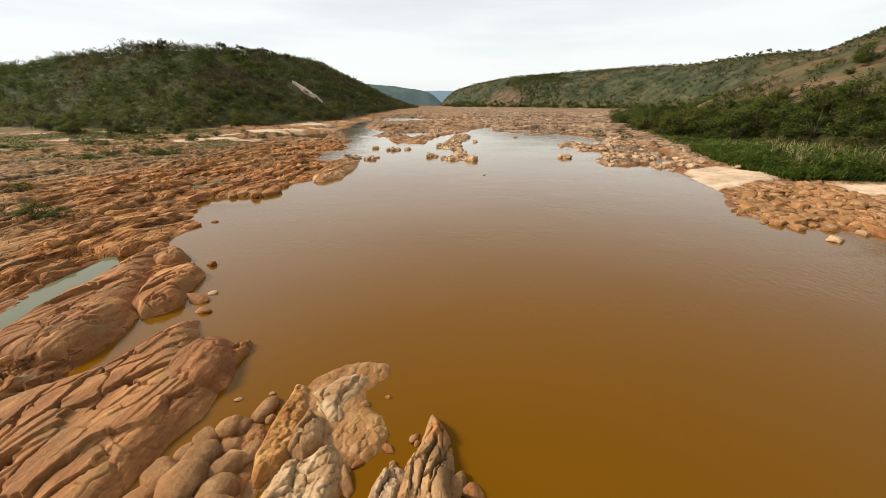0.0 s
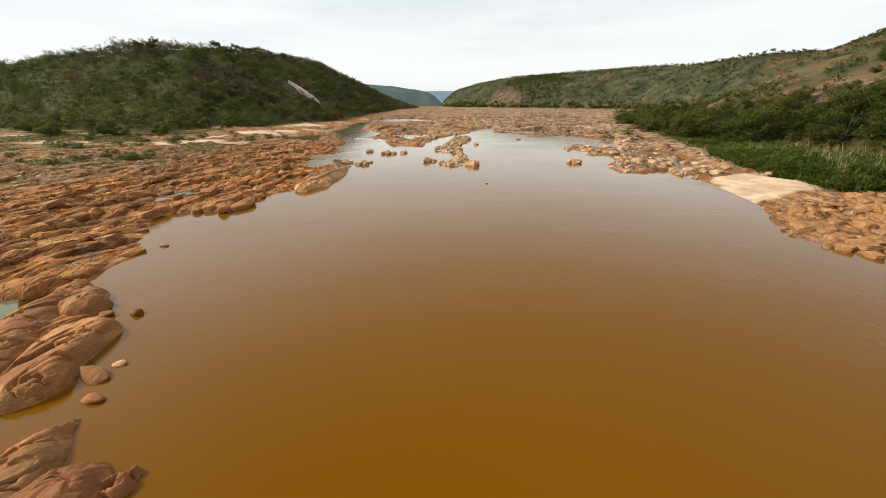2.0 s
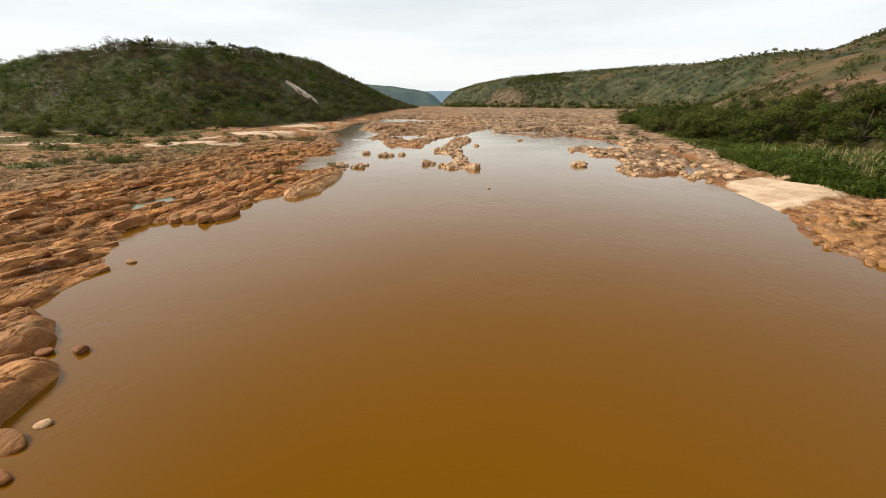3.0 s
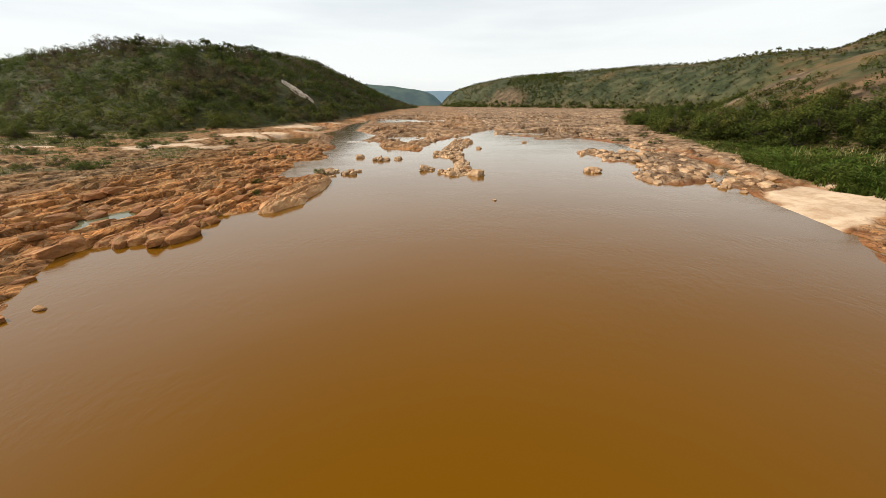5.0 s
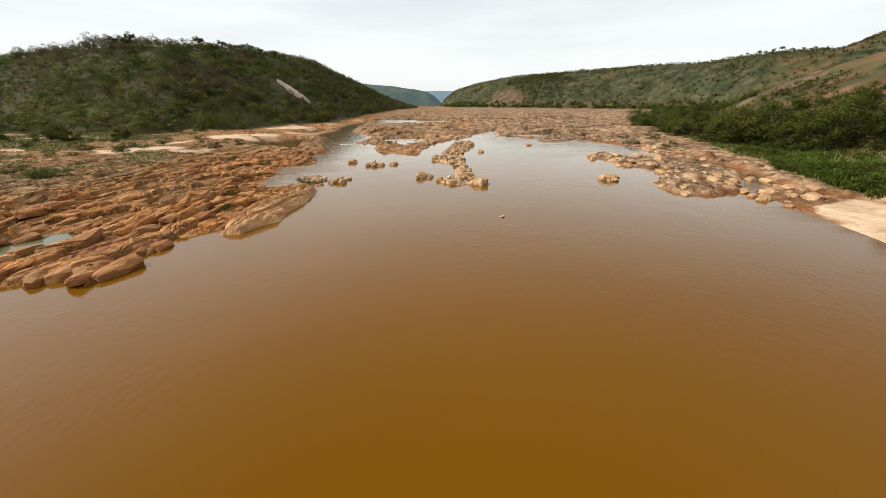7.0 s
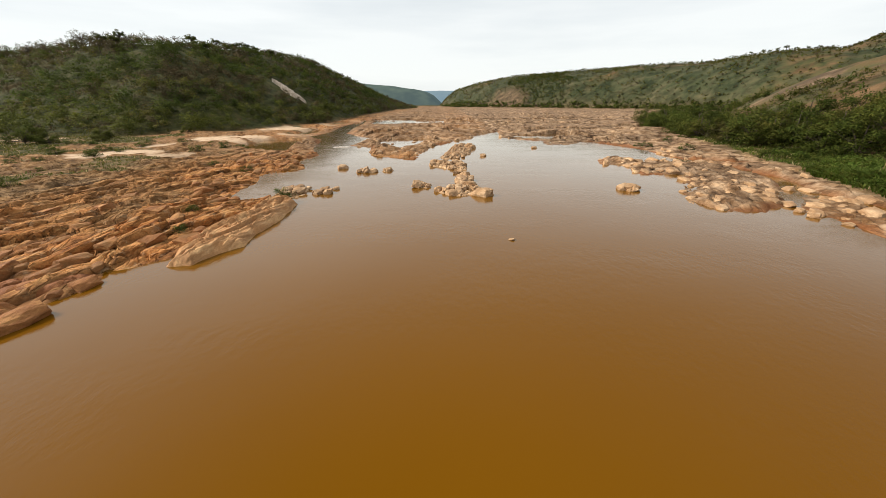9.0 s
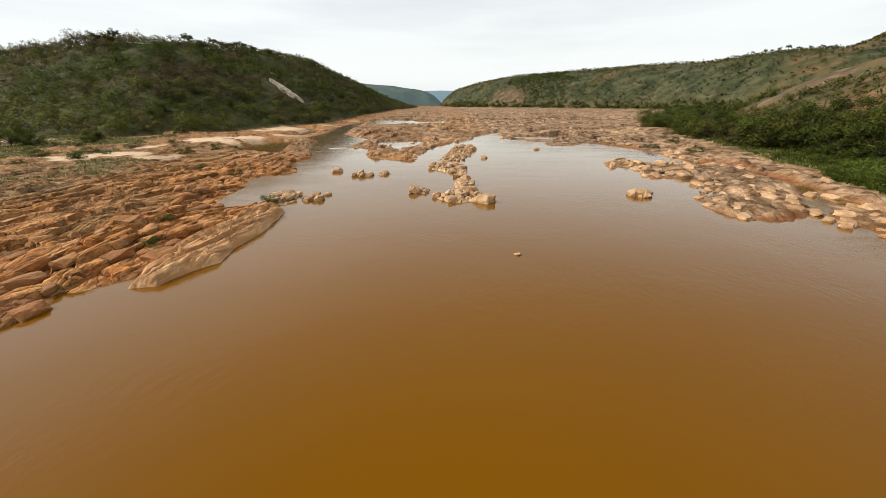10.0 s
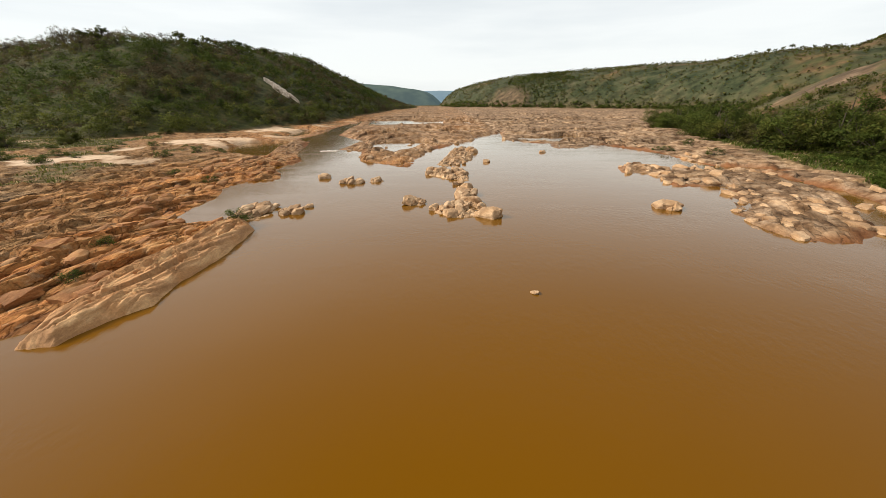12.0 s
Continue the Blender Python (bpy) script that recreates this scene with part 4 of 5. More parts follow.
def boulder(x, y, size, label, group, base=None, flat=0.62, stretch=1.4, turn=None, mesh=None, sunk=0.30):
    if base is None:
        base = max(0.0, float(ground_z(x, y)[0]) - 0.05)
    ob = new("boulder", mesh or random.choice(BOULDERS))
    w = size * random.uniform(0.9, 1.1)
    ob.scale = (w, w * stretch * random.uniform(0.85, 1.15), w * flat * random.uniform(0.85, 1.2))
    ob.rotation_euler = (radians(random.uniform(-12, 12)), radians(random.uniform(-12, 12)), radians(random.uniform(0, 360) if turn is None else turn + random.uniform(-15, 15)))
    ob.location = (x, y, base + ob.scale[2] * (0.5 - sunk))
    return tagged(ob, label, "boulder", group)


# angular blocks split from the bedrock
def block_mesh(seed, mat):
    """A split block: a box with broken corners, worn edges and uneven faces."""
    rng = random.Random(seed)
    bm = bmesh.new()
    bmesh.ops.create_cube(bm, size=1.0)
    bmesh.ops.subdivide_edges(bm, edges=bm.edges[:], cuts=5, use_grid_fill=True)
    off = Vector((seed * 2.7, seed * 1.9, seed * 3.3))
    cuts = [(Vector((rng.uniform(-1, 1), rng.uniform(-1, 1), rng.uniform(-0.2, 0.8))).normalized(), rng.uniform(0.42, 0.58)) for _ in range(6)]
    skew = rng.uniform(-0.3, 0.3)
    for v in bm.verts:
        c = v.co
        ball = c.normalized() * 0.62
        v.co = c.lerp(ball, 0.12)
        v.co.x += skew * v.co.y
        for n, d in cuts:
            over = v.co.dot(n) - d
            if over > 0:
                v.co -= n * over * 0.95
        v.co += v.co.normalized() * (0.07 * noise.fractal(v.co * 1.6 + off, 1.0, 2.0, 3) + 0.025 * noise.fractal(v.co * 6 + off, 1.0, 2.0, 2))
    for f in bm.faces:
        f.smooth = False
    me = bpy.data.meshes.new("rock_block")
    bm.to_mesh(me)
    bm.free()
    me.materials.append(mat)
    return me


BLOCKS = [block_mesh(i, (BROWN_ROCK, TAN_ROCK)[i % 2]) for i in range(10)]

# pile of rounded boulders by the near spit: x, y, size
for x, y, s, st in [(-6.35, 10.1, 0.62, 2.0), (-6.75, 9.35, 0.55, 1.1), (-6.0, 9.7, 0.3, 1.2), (-7.15, 9.25, 0.85, 1.3), (-7.65, 8.85, 0.7, 1.2), (-8.0, 8.3, 0.62, 1.2),
                    (-7.35, 8.05, 1.0, 1.15), (-6.75, 8.5, 0.6, 1.3), (-8.1, 7.5, 0.9, 1.1), (-7.3, 7.15, 1.15, 1.0), (-6.45, 7.7, 0.8, 1.4), (-6.3, 7.0, 0.95, 1.3),
                    (-8.3, 6.7, 0.9, 1.1), (-6.9, 6.2, 1.2, 1.1), (-5.9, 6.3, 1.0, 1.2), (-6.0, 8.3, 0.55, 1.7), (-7.9, 5.7, 1.2, 1.1)]:
    boulder(x, y, s, "smooth rounded brown boulder in a pile beside the mud-caked spit", "boulders by the spit", base=0.0, flat=0.85, stretch=st, turn=-20, mesh=random.choice(ROUND_BOULDERS))
for x, y, s, st in [(-7.6, 10.7, 0.22, 1.8), (-6.5, 11.0, 0.2, 1.8), (-2.1, 10.8, 0.24, 1.6), (-3.2, 8.5, 0.3, 1.2), (-1.8, 8.6, 0.36, 1.4), (-1.0, 9.0, 0.34, 1.4),
                    (-0.9, 8.8, 0.26, 1.0), (-1.6, 8.05, 0.24, 1.0), (-3.5, 11.0, 0.45, 1.0), (-2.9, 10.4, 0.4, 1.0), (0.35, 7.4, 0.75, 1.2), (0.75, 7.2, 0.7, 1.1), (0.6, 6.6, 0.8, 1.1),
                    (-2.9, 7.5, 0.5, 2.4), (-2.6, 8.1, 0.3, 2.2)]:
    boulder(x, y, s, "small loose rock lying in muddy shallows", "loose rocks in the shallows", base=0.0, flat=0.6, stretch=st)
for x, y, s, st in [(-13.7, 18.1, 0.9, 2.0), (-12.7, 16.9, 0.7, 1.3), (-13.3, 18.9, 0.5, 1.3), (-15.8, 22.9, 0.6, 1.8), (-17.3, 22.8, 0.6, 1.6), (-21.3, 32.8, 0.5, 2.0)]:
    boulder(x, y, s, "brown rock standing in the shallows off the bank", "rocks off the left bank", base=0.0, flat=0.55, stretch=st, turn=80)

# rocks in midstream: x, y, size, how many
midstream = [(5.0, 71.4, 1.7, 1), (1.6, 71.6, 1.1, 2), (4.0, 76.6, 1.2, 2), (-2.2, 76.6, 0.8, 3), (3.4, 80.2, 1.3, 3), (3.6, 83.6, 1.2, 2), (2.9, 86.4, 1.1, 3), (3.0, 92.0, 1.4, 4), (0.2, 95.0, 1.5, 4),
             (7.2, 119.5, 1.6, 2), (8.4, 105.7, 1.0, 1), (-16.3, 91.2, 1.2, 2), (-11.7, 87.0, 1.4, 2), (-8.7, 88.6, 1.0, 2), (23.4, 73.8, 1.1, 2), (5.9, 56.1, 0.6, 1), (-14.6, 72.9, 0.8, 3), (-17.6, 73.6, 1.1, 6),
             (-13.2, 74.9, 0.5, 2), (29.5, 69.0, 0.7, 1), (36.0, 59.5, 0.6, 1), (35.2, 62.0, 0.8, 2), (35.6, 63.8, 0.7, 2), (30.6, 27.5, 0.9, 1), (34.4, 29.0, 0.6, 2), (22, 119, 1.1, 2)]
for x, y, s, n in midstream:
    for i in range(n):
        r = 0 if i == 0 else s * 0.6 * math.sqrt(n)
        low = n == 1 and s < 1
        boulder(x + random.uniform(-r, r), y + random.uniform(-r, r) * 0.8, s * (1 if i == 0 else random.uniform(0.45, 0.95)),
                "tan weathered boulder standing in midstream", "boulders in midstream", base=0.0, flat=0.45 if low else 0.7, stretch=1.3, sunk=0.28, mesh=random.choice(BLOCKS[1::2] + BOULDERS[1::3][1:]))

# heap of cobbles on the right bank
HEAP_BLOCKS = [block_mesh(30 + i, BOULDER_ROCK) for i in range(6)]
HEAP = [(33.4, 44.0), (29.0, 36.5), (28.2, 34.5), (28.4, 32.4), (29.6, 30.6), (32, 29.8), (36, 30.4), (43, 34), (47, 39.5), (45, 44.5), (40, 47)]
heap_xy = []
while len(heap_xy) < 150:
    x, y = random.uniform(27.5, 48), random.uniform(29, 48)
    inside = float(inside_by(np.array([x]), np.array([y]), HEAP)[0])
    if inside > 0.1 and all(math.hypot(x - a, y - b) > 0.56 for a, b in heap_xy):
        heap_xy.append((x, y))
        boulder(x, y, random.uniform(0.6, 1.35) * (0.85 if inside < 1 else 1.05), "rounded orange-brown boulder in a heap on the bank", "boulder heap on the bank", base=0.0 if inside < 1.2 else None, flat=0.5, stretch=1.45, turn=-25, sunk=0.34, mesh=random.choice(ROUND_BOULDERS[:2] + BOULDERS[0::3] + HEAP_BLOCKS))



def rock_block(x, y, size, mesh, label, group):
    ob = new("rock_block", mesh)
    ob.scale = (size * random.uniform(0.7, 1.0), size * random.uniform(1.1, 1.9), size * random.uniform(0.4, 0.62))
    ob.rotation_euler = (radians(random.uniform(-9, 9)), radians(random.uniform(-14, 14)), radians(random.uniform(-28, 8)))
    ob.location = (x, y, max(0.0, float(ground_z(x, y)[0]) - 0.1) + ob.scale[2] * 0.16)
    return tagged(ob, label, "rock", group)


for cx, cy, rx, ry, n in [(2.2, 73.4, 2.6, 2.2, 13), (3.4, 79.5, 1.3, 2.6, 9), (1.6, 93.5, 2.4, 4.2, 20), (3.0, 108.0, 2.4, 6.0, 16), (4.8, 121.0, 2.0, 6.0, 12), (-2.4, 76.8, 1.2, 1.2, 6),
                          (-11.8, 87.6, 1.5, 1.0, 6), (-17.7, 73.0, 1.7, 2.4, 13), (-14.5, 73.0, 0.9, 0.8, 5), (23.6, 74.2, 1.1, 0.7, 5)]:
    for i in range(n):
        ang, r = random.uniform(0, 6.28), math.sqrt(random.random())
        ob = rock_block(cx + rx * r * math.cos(ang), cy + ry * r * math.sin(ang), random.uniform(0.55, 1.25), random.choice(BLOCKS[1::2]), "angular tan block on a rock islet", "split blocks on the islets")
        ob.location.z += 0.12 + 0.22 * (1 - r)

placed = []
for n, box, tan, widest, label, group in [
        (150, (-44, -16, 26, 112), 0, 13, "angular brown block split from the bedrock bank", "split blocks on the brown bank"),
        (90, (27, 50, 60, 126), 1, 9, "angular tan block split from the bedrock bank", "split blocks on the tan bank"),
        (45, (-22, 20, 102, 150), 1, 12, "angular tan block on the rock bars", "split blocks on the rock bars")]:
    done = tries = 0
    while done < n and tries < 4000:
        tries += 1
        x, y = random.uniform(box[0], box[1]), random.uniform(box[2], box[3])
        s = float(on_grid(SHORE, x, y)[0])
        near = s < widest * random.random() ** 2 + 0.4
        if s > -0.1 and near and all(math.hypot(x - a, y - b) > 0.9 for a, b in placed):
            placed.append((x, y))
            done += 1
            rock_block(x, y, random.uniform(0.6, 1.5), random.choice(BLOCKS[tan::2]), label, group)


# ---- plants ----
def leaf_quads(centres, size, rng, up=0.5, slim=0.6):
    """Small randomly turned leaf clumps: four corners each."""
    n = len(centres)
    nrm = rng.normal(size=(n, 3))
    nrm[:, 2] = np.abs(nrm[:, 2]) + up
    nrm /= np.linalg.norm(nrm, axis=1, keepdims=True)
    a = np.cross(nrm, rng.normal(size=(n, 3)))
    a /= np.linalg.norm(a, axis=1, keepdims=True)
    b = np.cross(nrm, a)
    k = (np.broadcast_to(size, (n,)) * rng.uniform(0.6, 1.3, n))[:, None]
    a, b = a * k * 0.5, b * k * 0.5 * slim
    v = np.stack((centres - a, centres - b * 0.9 + a * 0.1, centres + a, centres + b - a * 0.1), 1)
    return v.reshape(-1, 3), np.arange(4 * n).reshape(n, 4)


def tube(points, radii, sides=6):
    verts, faces = [], []
    for i, (p, r) in enumerate(zip(points, radii)):
        way = Vector(points[min(i + 1, len(points) - 1)]) - Vector(points[max(i - 1, 0)])
        q = way.to_track_quat("Z", "Y")
        for k in range(sides):
            a = 2 * math.pi * k / sides
            verts.append(Vector(p) + q @ Vector((math.cos(a) * r, math.sin(a) * r, 0)))
        if i:
            for k in range(sides):
                m = (k + 1) % sides
                faces.append(((i - 1) * sides + k, (i - 1) * sides + m, i * sides + m, i * sides + k))
    return verts, faces


def tree_meshes(seed, height, spread, mats, leaves=3800, leaf=0.35, low=0.12):
    """A trunk with limbs, and a crown of many leaf clumps gathered about the limbs' ends."""
    rng = np.random.default_rng(seed)
    wood_v, wood_f = [], []

    def add(points, radii):
        v, f = tube(points, radii)
        n = len(wood_v)
        wood_v.extend([tuple(p) for p in v])
        wood_f.extend([tuple(i + n for i in q) for q in f])

    fork = height * low
    lean = rng.normal(0, 0.05, 2) * height
    add([(0, 0, -0.4), (lean[0] * 0.3, lean[1] * 0.3, fork * 0.6), (lean[0] * 0.6, lean[1] * 0.6, fork * 1.3), (lean[0], lean[1], height * 0.75)],
        [height * 0.032, height * 0.026, height * 0.02, height * 0.008])
    ends = []
    for i in range(int(rng.integers(18, 25))):
        ang, out, up = rng.uniform(0, 6.283), spread * math.sqrt(rng.uniform(0.08, 1)), rng.uniform(0.0, 1.0)
        z = fork + (height - fork) * (-0.04 + 0.98 * up * (1 - 0.45 * (out / spread) ** 2))
        end = np.array([lean[0] + math.cos(ang) * out, lean[1] + math.sin(ang) * out, z])
        ends.append(end)
        add([(lean[0] * 0.5, lean[1] * 0.5, fork), tuple(end * np.array([0.45, 0.45, 0]) + np.array([0, 0, fork + (z - fork) * 0.6])), tuple(end)],
            [height * 0.013, height * 0.009, height * 0.003])
    ends = np.array(ends)
    pick = rng.integers(0, len(ends), leaves)
    size = rng.uniform(0.18, 0.32, len(ends))[pick] * spread * 1.35
    ball = rng.normal(size=(leaves, 3))
    ball /= np.linalg.norm(ball, axis=1, keepdims=True)
    centres = ends[pick] + ball * (size * rng.uniform(0.35, 1.05, leaves))[:, None] * np.array([1.1, 1.1, 0.8])
    centres[:, 2] = np.maximum(centres[:, 2], 0.25)
    v = leaf_quads(centres, leaf, rng, slim=0.9)[0].reshape(-1, 4, 3)[:, :3].reshape(-1, 3)
    f = np.arange(3 * leaves).reshape(leaves, 3)
    mat = rng.choice(len(mats), leaves, p=[0.7, 0.3] if len(mats) == 2 else None)
    wood = mesh_from("trunk", wood_v, wood_f, [BARK])
    out = 0.6 * ball + 0.15 * rng.normal(size=ball.shape) + 0.9 * (centres - np.array([lean[0], lean[1], height * 0.5])) / spread + np.array([0, 0, 0.25])
    out = np.repeat(out / np.linalg.norm(out, axis=1, keepdims=True), 3, 0)
    return wood, mesh_from("crown", v, f, mats, mat, normals=out)


def tree(meshes, label, group="", kindname="tree"):
    top = new(kindname)
    part("trunk", meshes[0], top)
    part("crown", meshes[1], top)
    return tagged(top, label, "tree" if kindname == "tree" else "bush", group)


def plant(source, x, y, size, turn):
    z = float(ground_z(x, y)[0])
    return copy_thing(source, Matrix.Translation((x, y, z - 0.1)) @ Matrix.Rotation(turn, 4, "Z") @ Matrix.Scale(size, 4))


KINDS = [
    ("dense dark green broadleaf tree on the wooded bank", 6.5, 3.4, [LEAF_DARK, LEAF_MID]),
    ("spreading green riverside tree on the bank", 5.5, 3.6, [LEAF_MID, LEAF_DARK]),
    ("yellow-green bushy tree at the foot of the slope", 5.0, 3.0, [LEAF_MID, LEAF_OLIVE]),
    ("half-bare olive tree with grey twigs", 5.5, 3.0, [LEAF_OLIVE, LEAF_BARE]),
]
TREES = [tree(tree_meshes(200 + i, h, r, mats), label, "riverside trees") for i, (label, h, r, mats) in enumerate(KINDS)]
SKYLINE = tree(tree_meshes(241, 8.5, 2.6, [LEAF_DARK, LEAF_OLIVE], 900, 0.7, 0.5), "tall open-crowned tree standing on the hill's skyline", "trees on the skyline")
SKYLINE_BARE = tree(tree_meshes(247, 7.5, 3.2, [LEAF_BARE, LEAF_OLIVE], 600, 0.5, 0.4), "half-bare grey tree on the hill's skyline", "trees on the skyline")
BUSH = tree(tree_meshes(231, 1.3, 1.2, [LEAF_DARK, LEAF_MID], 1000, 0.17, 0.1), "low green bush growing between rocks", "bushes on the rocks", "bush")
# the first of each kind stands in the row itself
first = [(79.0, 96.0, 1.0), (70.5, 112.0, 1.0), (86.0, 104.0, 1.0), (66.0, 118.0, 0.8)]
for ob, (x, y, k) in zip(TREES, first):
    ob.matrix_basis = Matrix.Translation((x, y, float(ground_z(x, y)[0]) - 0.1)) @ Matrix.Scale(k, 4)
planted = [(x, y) for x, y, _ in first]
tries = 0
while len(planted) < 95 and tries < 6000:
    tries += 1
    y = random.uniform(52, 200)
    edge = float(np.interp(y, (50, 85, 100, 120, 147, 190), (72, 72, 68, 64, 72, 86)))
    x = edge + random.uniform(0, 16) * random.uniform(0.3, 1)
    if all(math.hypot(x - a, y - b) > 2.9 for a, b in planted):
        planted.append((x, y))
        plant(random.choice(TREES[:3] if random.random() < 0.85 else TREES), x, y, random.uniform(0.75, 1.25) * float(np.interp(y, (70, 105), (1.0, 1.3))), random.uniform(0, 6.28))
# trees on the grass flat before the wooded hill
for x, y, k, i in [(-113, 117, 0.85, 1), (-101, 121, 0.9, 0), (-96, 122, 0.55, 0), (-125, 128, 0.9, 1), (-119, 124, 0.7, 2), (-88, 128, 0.5, 2), (-135, 132, 1.0, 1), (-108, 130, 0.8, 2), (-93, 134, 0.8, 2), (-80, 150, 0.6, 2),
                   (92, 98, 0.45, 0), (108, 106, 0.9, 0), (112, 112, 0.5, 1), (101, 103, 0.4, 2)]:
    plant(TREES[i], x, y, k, random.uniform(0, 6.28))
# trees along the skylines
SKYLINE.matrix_basis = Matrix.Translation((-136, 256, float(ground_z(-136, 256)[0])))
SKYLINE_BARE.matrix_basis = Matrix.Translation((-190, 228, float(ground_z(-190, 228)[0])))
for x, y in [(-129, 257), (-140, 288), (-141, 297), (-136, 301), (-135, 305), (-133, 312), (-128, 313), (-158, 224), (-154, 229), (-151, 222), (-125, 330), (-127, 350)]:
    plant(SKYLINE, x, y, random.uniform(0.65, 0.9), random.uniform(0, 6.28))
for x, y in [(-200, 229), (-192, 240), (-182, 236), (-168, 229), (-163, 226), (-175, 232), (-157, 219), (-212, 231)]:
    plant(SKYLINE_BARE, x, y, random.uniform(0.9, 1.2), random.uniform(0, 6.28))
for x, y, k in [(385, 732, 1.0), (393, 730, 0.9), (402, 708, 1.1), (407, 712, 0.9), (469, 744, 1.1), (474, 738, 1.0), (480, 724, 1.2), (473, 704, 0.9), (462, 715, 1.0), (405, 580, 0.9), (414, 572, 1.0), (418, 566, 0.8),
                (428, 568, 1.1), (436, 564, 1.4), (438, 548, 0.8), (450, 548, 1.0), (447, 528, 1.0), (440, 555, 0.9), (360, 735, 0.8), (345, 750, 0.7), (398, 660, 0.7), (410, 640, 0.8), (420, 610, 0.8)]:
    plant(SKYLINE, x, y, k * 0.8, random.uniform(0, 6.28))
# bushes on the rocks
bushes = [(-34.3, 30.8), (-36.0, 31.2), (-32.8, 30.2), (-46.7, 40.2), (-52.1, 70.1), (-56.0, 73.2), (-50.3, 70.8), (-59.1, 73.2), (-54, 71.5), (-17.9, 69.1), (-23.2, 62.0), (-21.0, 57.0), (-48.3, 112.9), (-30.6, 86.7),
          (-38.0, 91.1), (-69.6, 118.2), (-85.0, 76.2), (-71.0, 75.9), (-78, 76), (-64, 98), (-75, 102), (-60, 84), (34.0, 38.2), (50.5, 108), (48, 118), (47, 121), (58, 128), (55, 123), (-62, 120), (-72, 88), (-68, 92)]
bushes += [(random.uniform(-95, -42), random.uniform(58, 128)) for _ in range(34)]
BUSH.matrix_basis = Matrix.Translation((-17.3, 68.2, 0.55)) @ Matrix.Scale(0.85, 4)
for x, y in bushes:
    plant(BUSH, x, y, random.uniform(0.6, 1.3) * (0.85 if x > -36 and y < 95 else 1.1), random.uniform(0, 6.28))


def forest(name, label, xy, heights, kinds, leaves, leaf, seed, clumps=7, mats=(LEAF_DARK, LEAF_MID, LEAF_OLIVE, LEAF_BARE)):
    """A far wood: many crowns of three-cornered leaf clumps in one mesh."""
    rng = np.random.default_rng(seed)
    xy, heights, kinds = np.array(xy), np.array(heights), np.array(kinds)
    z = ground_z(xy[:, 0], xy[:, 1])
    n = len(xy)
    ang, out = rng.uniform(0, 6.283, (n, clumps)), np.sqrt(rng.uniform(0, 1, (n, clumps)))
    r = (heights * rng.uniform(0.42, 0.62, n))[:, None]
    cx, cy = xy[:, :1] + np.cos(ang) * out * r, xy[:, 1:] + np.sin(ang) * out * r
    cz = z[:, None] + heights[:, None] * (0.12 + 0.7 * rng.uniform(0, 1, (n, clumps)) * (1 - 0.5 * out ** 2) + 0.05)
    c = np.stack((cx, cy, cz), 2)[:, :, None, :]
    ball = rng.normal(size=(n, clumps, leaves, 3))
    ball /= np.linalg.norm(ball, axis=3, keepdims=True)
    spread = (r * 0.5)[:, :, None, None] * rng.uniform(0.3, 1.0, (n, clumps, leaves, 1))
    pts = (c + ball * spread * np.array([1, 1, 0.75])).reshape(-1, 3)
    quads = leaf_quads(pts, np.repeat(heights * leaf, clumps * leaves), rng, slim=0.9)[0].reshape(-1, 4, 3)
    mid = np.stack((xy[:, 0], xy[:, 1], z + heights * 0.4), 1)[:, None, None, :]
    out = (ball * 0.4 + 0.10 * rng.normal(size=ball.shape) + (c - mid) / r[:, :, None, None] * 1.1 + np.array([0, 0, 0.45])).reshape(-1, 3)
    out = np.repeat(out / np.linalg.norm(out, axis=1, keepdims=True), 3, 0)
    me = mesh_from(name, quads[:, :3].reshape(-1, 3), np.arange(len(pts) * 3).reshape(-1, 3), mats, np.repeat(kinds, clumps * leaves), normals=out)
    return tagged(new(name, me), label, "forest", kind="stuff")


def scatter(n, box, test, seed):
    rng = np.random.default_rng(seed)
    x, y = rng.uniform(box[0], box[1], n), rng.uniform(box[2], box[3], n)
    keep = test(x, y, rng)
    return np.stack((x[keep], y[keep]), 1), rng


def left_wood(x, y, rng):
    d = inside_by(x, y, LEFT_HILL)
    clear = (np.abs(x + 85) < 13) & (y > 237) & (y < 258 - 0.3 * (x + 85))
    return ~clear & (d > -1) & (d < 96) & (rng.uniform(0, 1, x.shape) < np.interp(y, (140, 300, 700), (1.0, 0.8, 0.45)))


xy, rng = scatter(14000, (-330, -48, 143, 720), left_wood, 301)
tone = fbm(xy[:, 0] / 22, xy[:, 1] / 22, 3, 302) + rng.normal(0, 0.22, len(xy))
low = inside_by(xy[:, 0], xy[:, 1], LEFT_HILL) < 14
kinds = np.where(low & (tone < 0.0), 1, np.digitize(tone, (-0.04, 0.06, 0.17)))
tall = rng.uniform(3.2, 6.4, len(xy))
close = xy[:, 1] < 255
forest("hillside_wood", "mixed green and half-bare dry woodland covering the hill", xy[close], tall[close], kinds[close], 22, 0.125, 303, 7)
forest("farther_hillside_wood", "dry mixed woodland along the river side of the hill", xy[~close], tall[~close], kinds[~close], 10, 0.19, 304, 6)


def right_scrub(x, y, rng):
    d = inside_by(x, y, RIGHT_HILL)
    cover_by = fbm(x / 24, y / 24, 3, 311) + np.interp(d, (0, 14, 30, 60), (0.9, 0.6, -0.1, -0.4))
    return (d > 1) & (d < 150) & (cover_by > 0.05) & (y > 30) & (np.hypot(x - 117, y - 158) > 17)


xy, rng = scatter(14000, (60, 330, 30, 330), right_scrub, 312)
xy = xy[:1700]
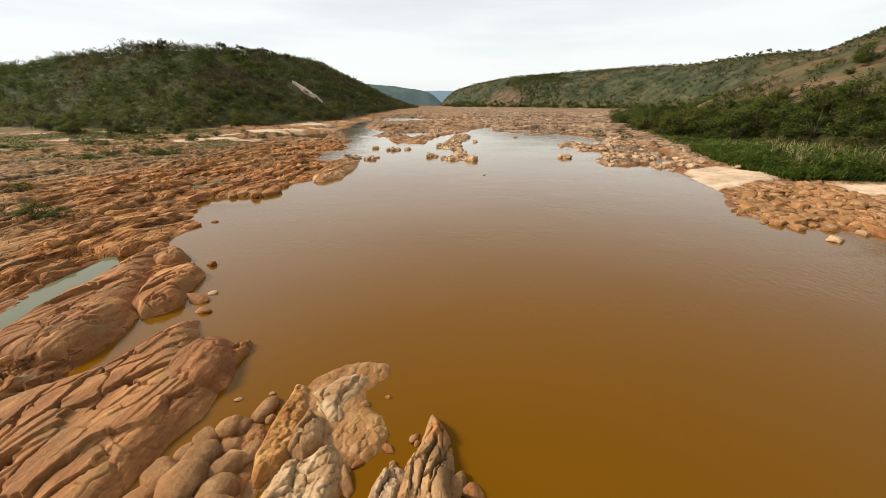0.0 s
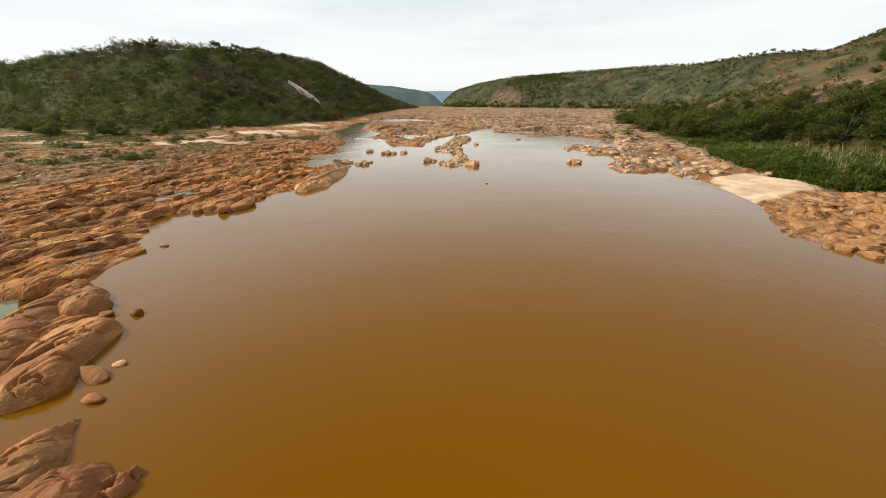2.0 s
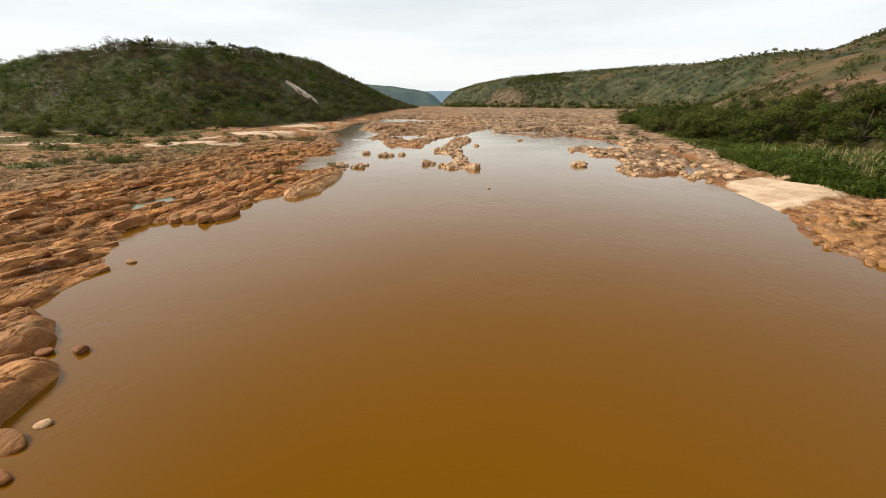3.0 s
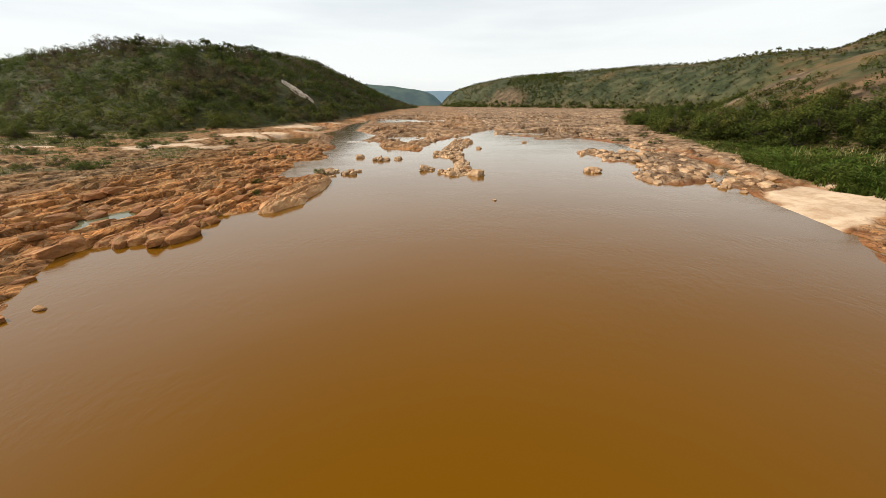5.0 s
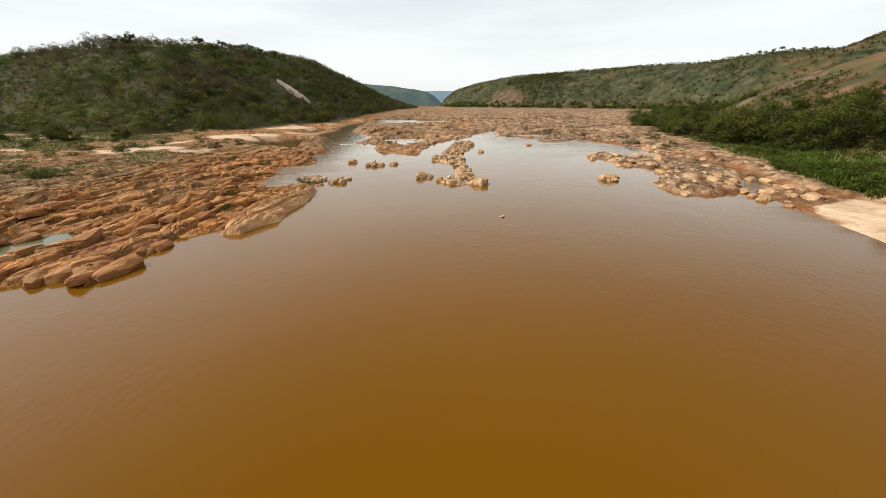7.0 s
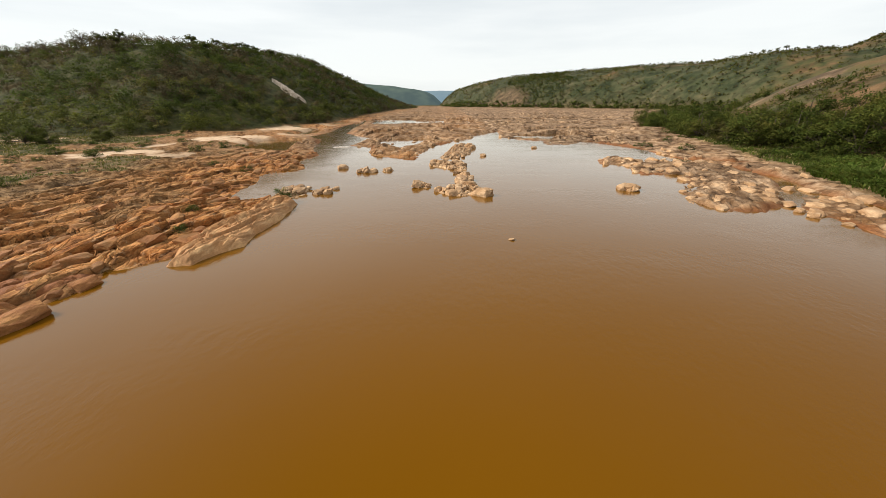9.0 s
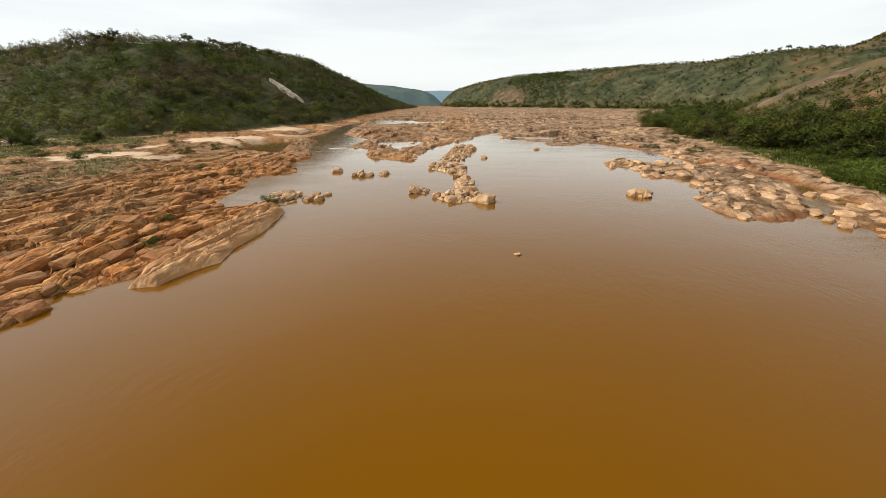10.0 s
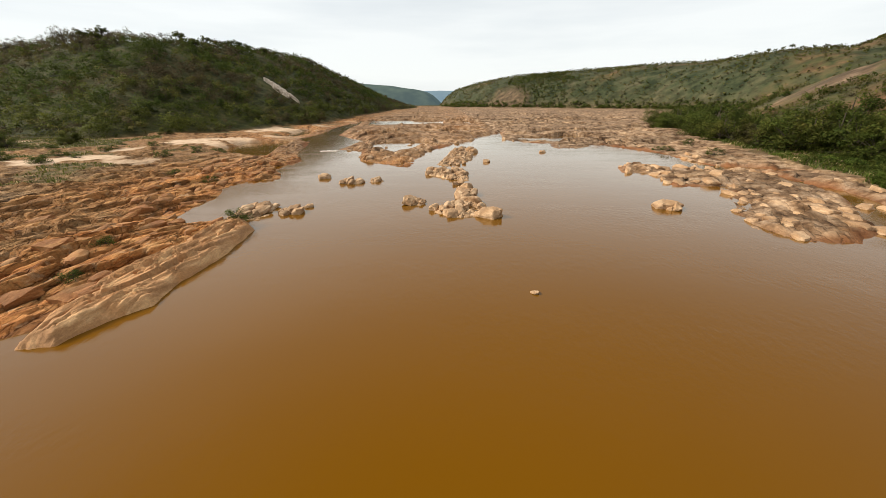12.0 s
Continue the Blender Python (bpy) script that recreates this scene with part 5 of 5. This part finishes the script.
forest("slope_scrub", "green scrub and low trees on the dry slope", xy, rng.uniform(1.6, 4.2, len(xy)), rng.choice(4, len(xy), p=[0.30, 0.35, 0.28, 0.07]), 17, 0.165, 313, 6)


def ridge_trees(x, y, rng):
    d = inside_by(x, y, FAR_RIDGE)
    return (d > -4) & (d < 330) & (y < 1250) & (np.hypot(x - 94, (y - 700) * 0.7) > 30) & (rng.uniform(0, 1, x.shape) < 0.55 + 0.45 * step(-0.1, 0.3, fbm(x / 60, y / 60, 3, 321)))


xy, rng = scatter(42000, (-10, 900, 340, 1250), ridge_trees, 322)
forest("ridge_wood", "scattered dark trees and scrub on the far dry ridge", xy, rng.uniform(1.8, 5.2, len(xy)), rng.choice(4, len(xy), p=[0.10, 0.12, 0.63, 0.15]), 5, 0.48, 323, 2)


xy, rng = scatter(3200, (115, 230, 640, 860), lambda x, y, r: (inside_by(x, y, FAR_RIDGE) > 8) & (np.hypot((x - 165) / 48, (y - 745) / 90) + 0.9 * fbm(x / 25, y / 40, 3, 333) < 0.8), 331)
forest("plantation", "dense dark plantation on the far ridge", xy, rng.uniform(1.8, 3.4, len(xy)), rng.choice(4, len(xy), p=[0.65, 0.1, 0.25, 0.0]), 6, 0.5, 332, 3)
xy, rng = scatter(9000, (-20, 420, 330, 900), lambda x, y, r: np.abs(inside_by(x, y, FAR_RIDGE) + 6) < 13, 335)
xy = xy[:700]
forest("ridge_foot_wood", "dark green trees lining the foot of the far ridge", xy, rng.uniform(3.5, 7.5, len(xy)), rng.choice(4, len(xy), p=[0.7, 0.2, 0.1, 0.0]), 14, 0.3, 336, 4)


def blades(name, label, xy, tall, wide, leaves, mats, shares, seed, droop=0.5):
    """Clumps of arching grass leaves, each a bent strip of two quads."""
    rng = np.random.default_rng(seed)
    xy = np.repeat(np.array(xy), leaves, 0) + rng.normal(0, 0.22, (len(xy) * leaves, 2))
    n = len(xy)
    z = ground_z(xy[:, 0], xy[:, 1])
    h = np.repeat(tall, leaves) * rng.uniform(0.55, 1.1, n)
    ang = rng.uniform(0, 6.283, n)
    way = np.stack((np.cos(ang), np.sin(ang), np.zeros(n)), 1)
    side = np.stack((-np.sin(ang), np.cos(ang), np.zeros(n)), 1) * (wide * rng.uniform(0.6, 1.3, n))[:, None]
    p0 = np.stack((xy[:, 0], xy[:, 1], z - 0.05), 1)
    up = np.array([0, 0, 1.0])
    bend = rng.uniform(0.1, droop, n)[:, None] * h[:, None]
    p1 = p0 + up * h[:, None] * 0.65 + way * bend * 0.4
    p2 = p0 + up * (h * rng.uniform(0.75, 1.0, n))[:, None] + way * bend * 1.2
    v = np.stack((p0 - side * 0.5, p0 + side * 0.5, p1 + side, p1 - side, p2 + side * 0.15, p2 - side * 0.15), 1).reshape(-1, 3)
    i = np.arange(n)[:, None] * 6
    f = np.concatenate((i + np.array([[0, 1, 2, 3]]), i + np.array([[3, 2, 4, 5]])), 0)
    kinds = rng.choice(len(mats), n, p=shares)
    return tagged(new(name, mesh_from(name, v, f, mats, np.concatenate((kinds, kinds)), smooth=False)), label, "grass", kind="stuff")


xy, rng = scatter(5200, (44, 73, 33, 92), lambda x, y, r: inside_by(x, y, CANE_BED) > 0.3, 341)
blades("cane_bed", "tall bright green cane grass on the bank", xy, np.interp(inside_by(xy[:, 0], xy[:, 1], CANE_BED), (0, 3), (0.9, 2.0)) * (1 + 0.45 * fbm(xy[:, 0] / 4, xy[:, 1] / 4, 3, 343)), 0.085, 10, [LEAF_CANE, LEAF_MID], [0.8, 0.2], 342, 1.4)
xy, rng = scatter(1500, (44, 73, 33, 92), lambda x, y, r: inside_by(x, y, CANE_BED) > 0.5, 345)
forest("cane_thicket", "leafy bright green thicket among the cane", xy, np.interp(inside_by(xy[:, 0], xy[:, 1], CANE_BED), (0, 4), (1.0, 2.6)) * rng.uniform(0.7, 1.25, len(xy)), rng.choice(3, len(xy), p=[0.55, 0.3, 0.15]), 16, 0.16, 346, 7, (LEAF_CANE, LEAF_MID, LEAF_DARK))
xy, rng = scatter(900, (56, 76, 40, 100), lambda x, y, r: (inside_by(x, y, CANE_BED) < 0.5) & (x > np.interp(y, (40, 62, 84, 100), (66, 62, 60, 58))), 347)
forest("bank_thicket", "dark green scrub between the cane and the trees", xy, rng.uniform(1.0, 2.4, len(xy)), rng.choice(3, len(xy), p=[0.2, 0.4, 0.4]), 14, 0.17, 348, 6, (LEAF_CANE, LEAF_MID, LEAF_DARK))
xy, rng = scatter(1500, (48, 70, 40, 74), lambda x, y, r: (inside_by(x, y, CANE_BED) > 3.5) & (fbm(x / 6, y / 6, 3, 351) > 0.2), 352)
blades("cane_seed_heads", "straw-coloured seed heads above the cane", xy, np.full(len(xy), 3.2), 0.035, 3, [TASSEL], [1.0], 353, 0.25)


def turf_test(x, y, r):
    cover = survey(x, y)[1]
    return cover["turf"] > 0.45


xy, rng = scatter(16000, (-125, -36, 28, 150), turf_test, 361)
blades("bank_grass", "low dry green grass between the rocks", xy, np.full(len(xy), 0.45), 0.07, 3, [LEAF_OLIVE, LEAF_MID, TASSEL], [0.5, 0.4, 0.1], 362, 0.9)
xy, rng = scatter(12000, (44, 76, 62, 150), turf_test, 371)
blades("shore_grass", "short green grass along the right bank", xy, np.full(len(xy), 0.6), 0.07, 3, [LEAF_CANE, LEAF_MID, TASSEL], [0.45, 0.4, 0.15], 372, 0.9)
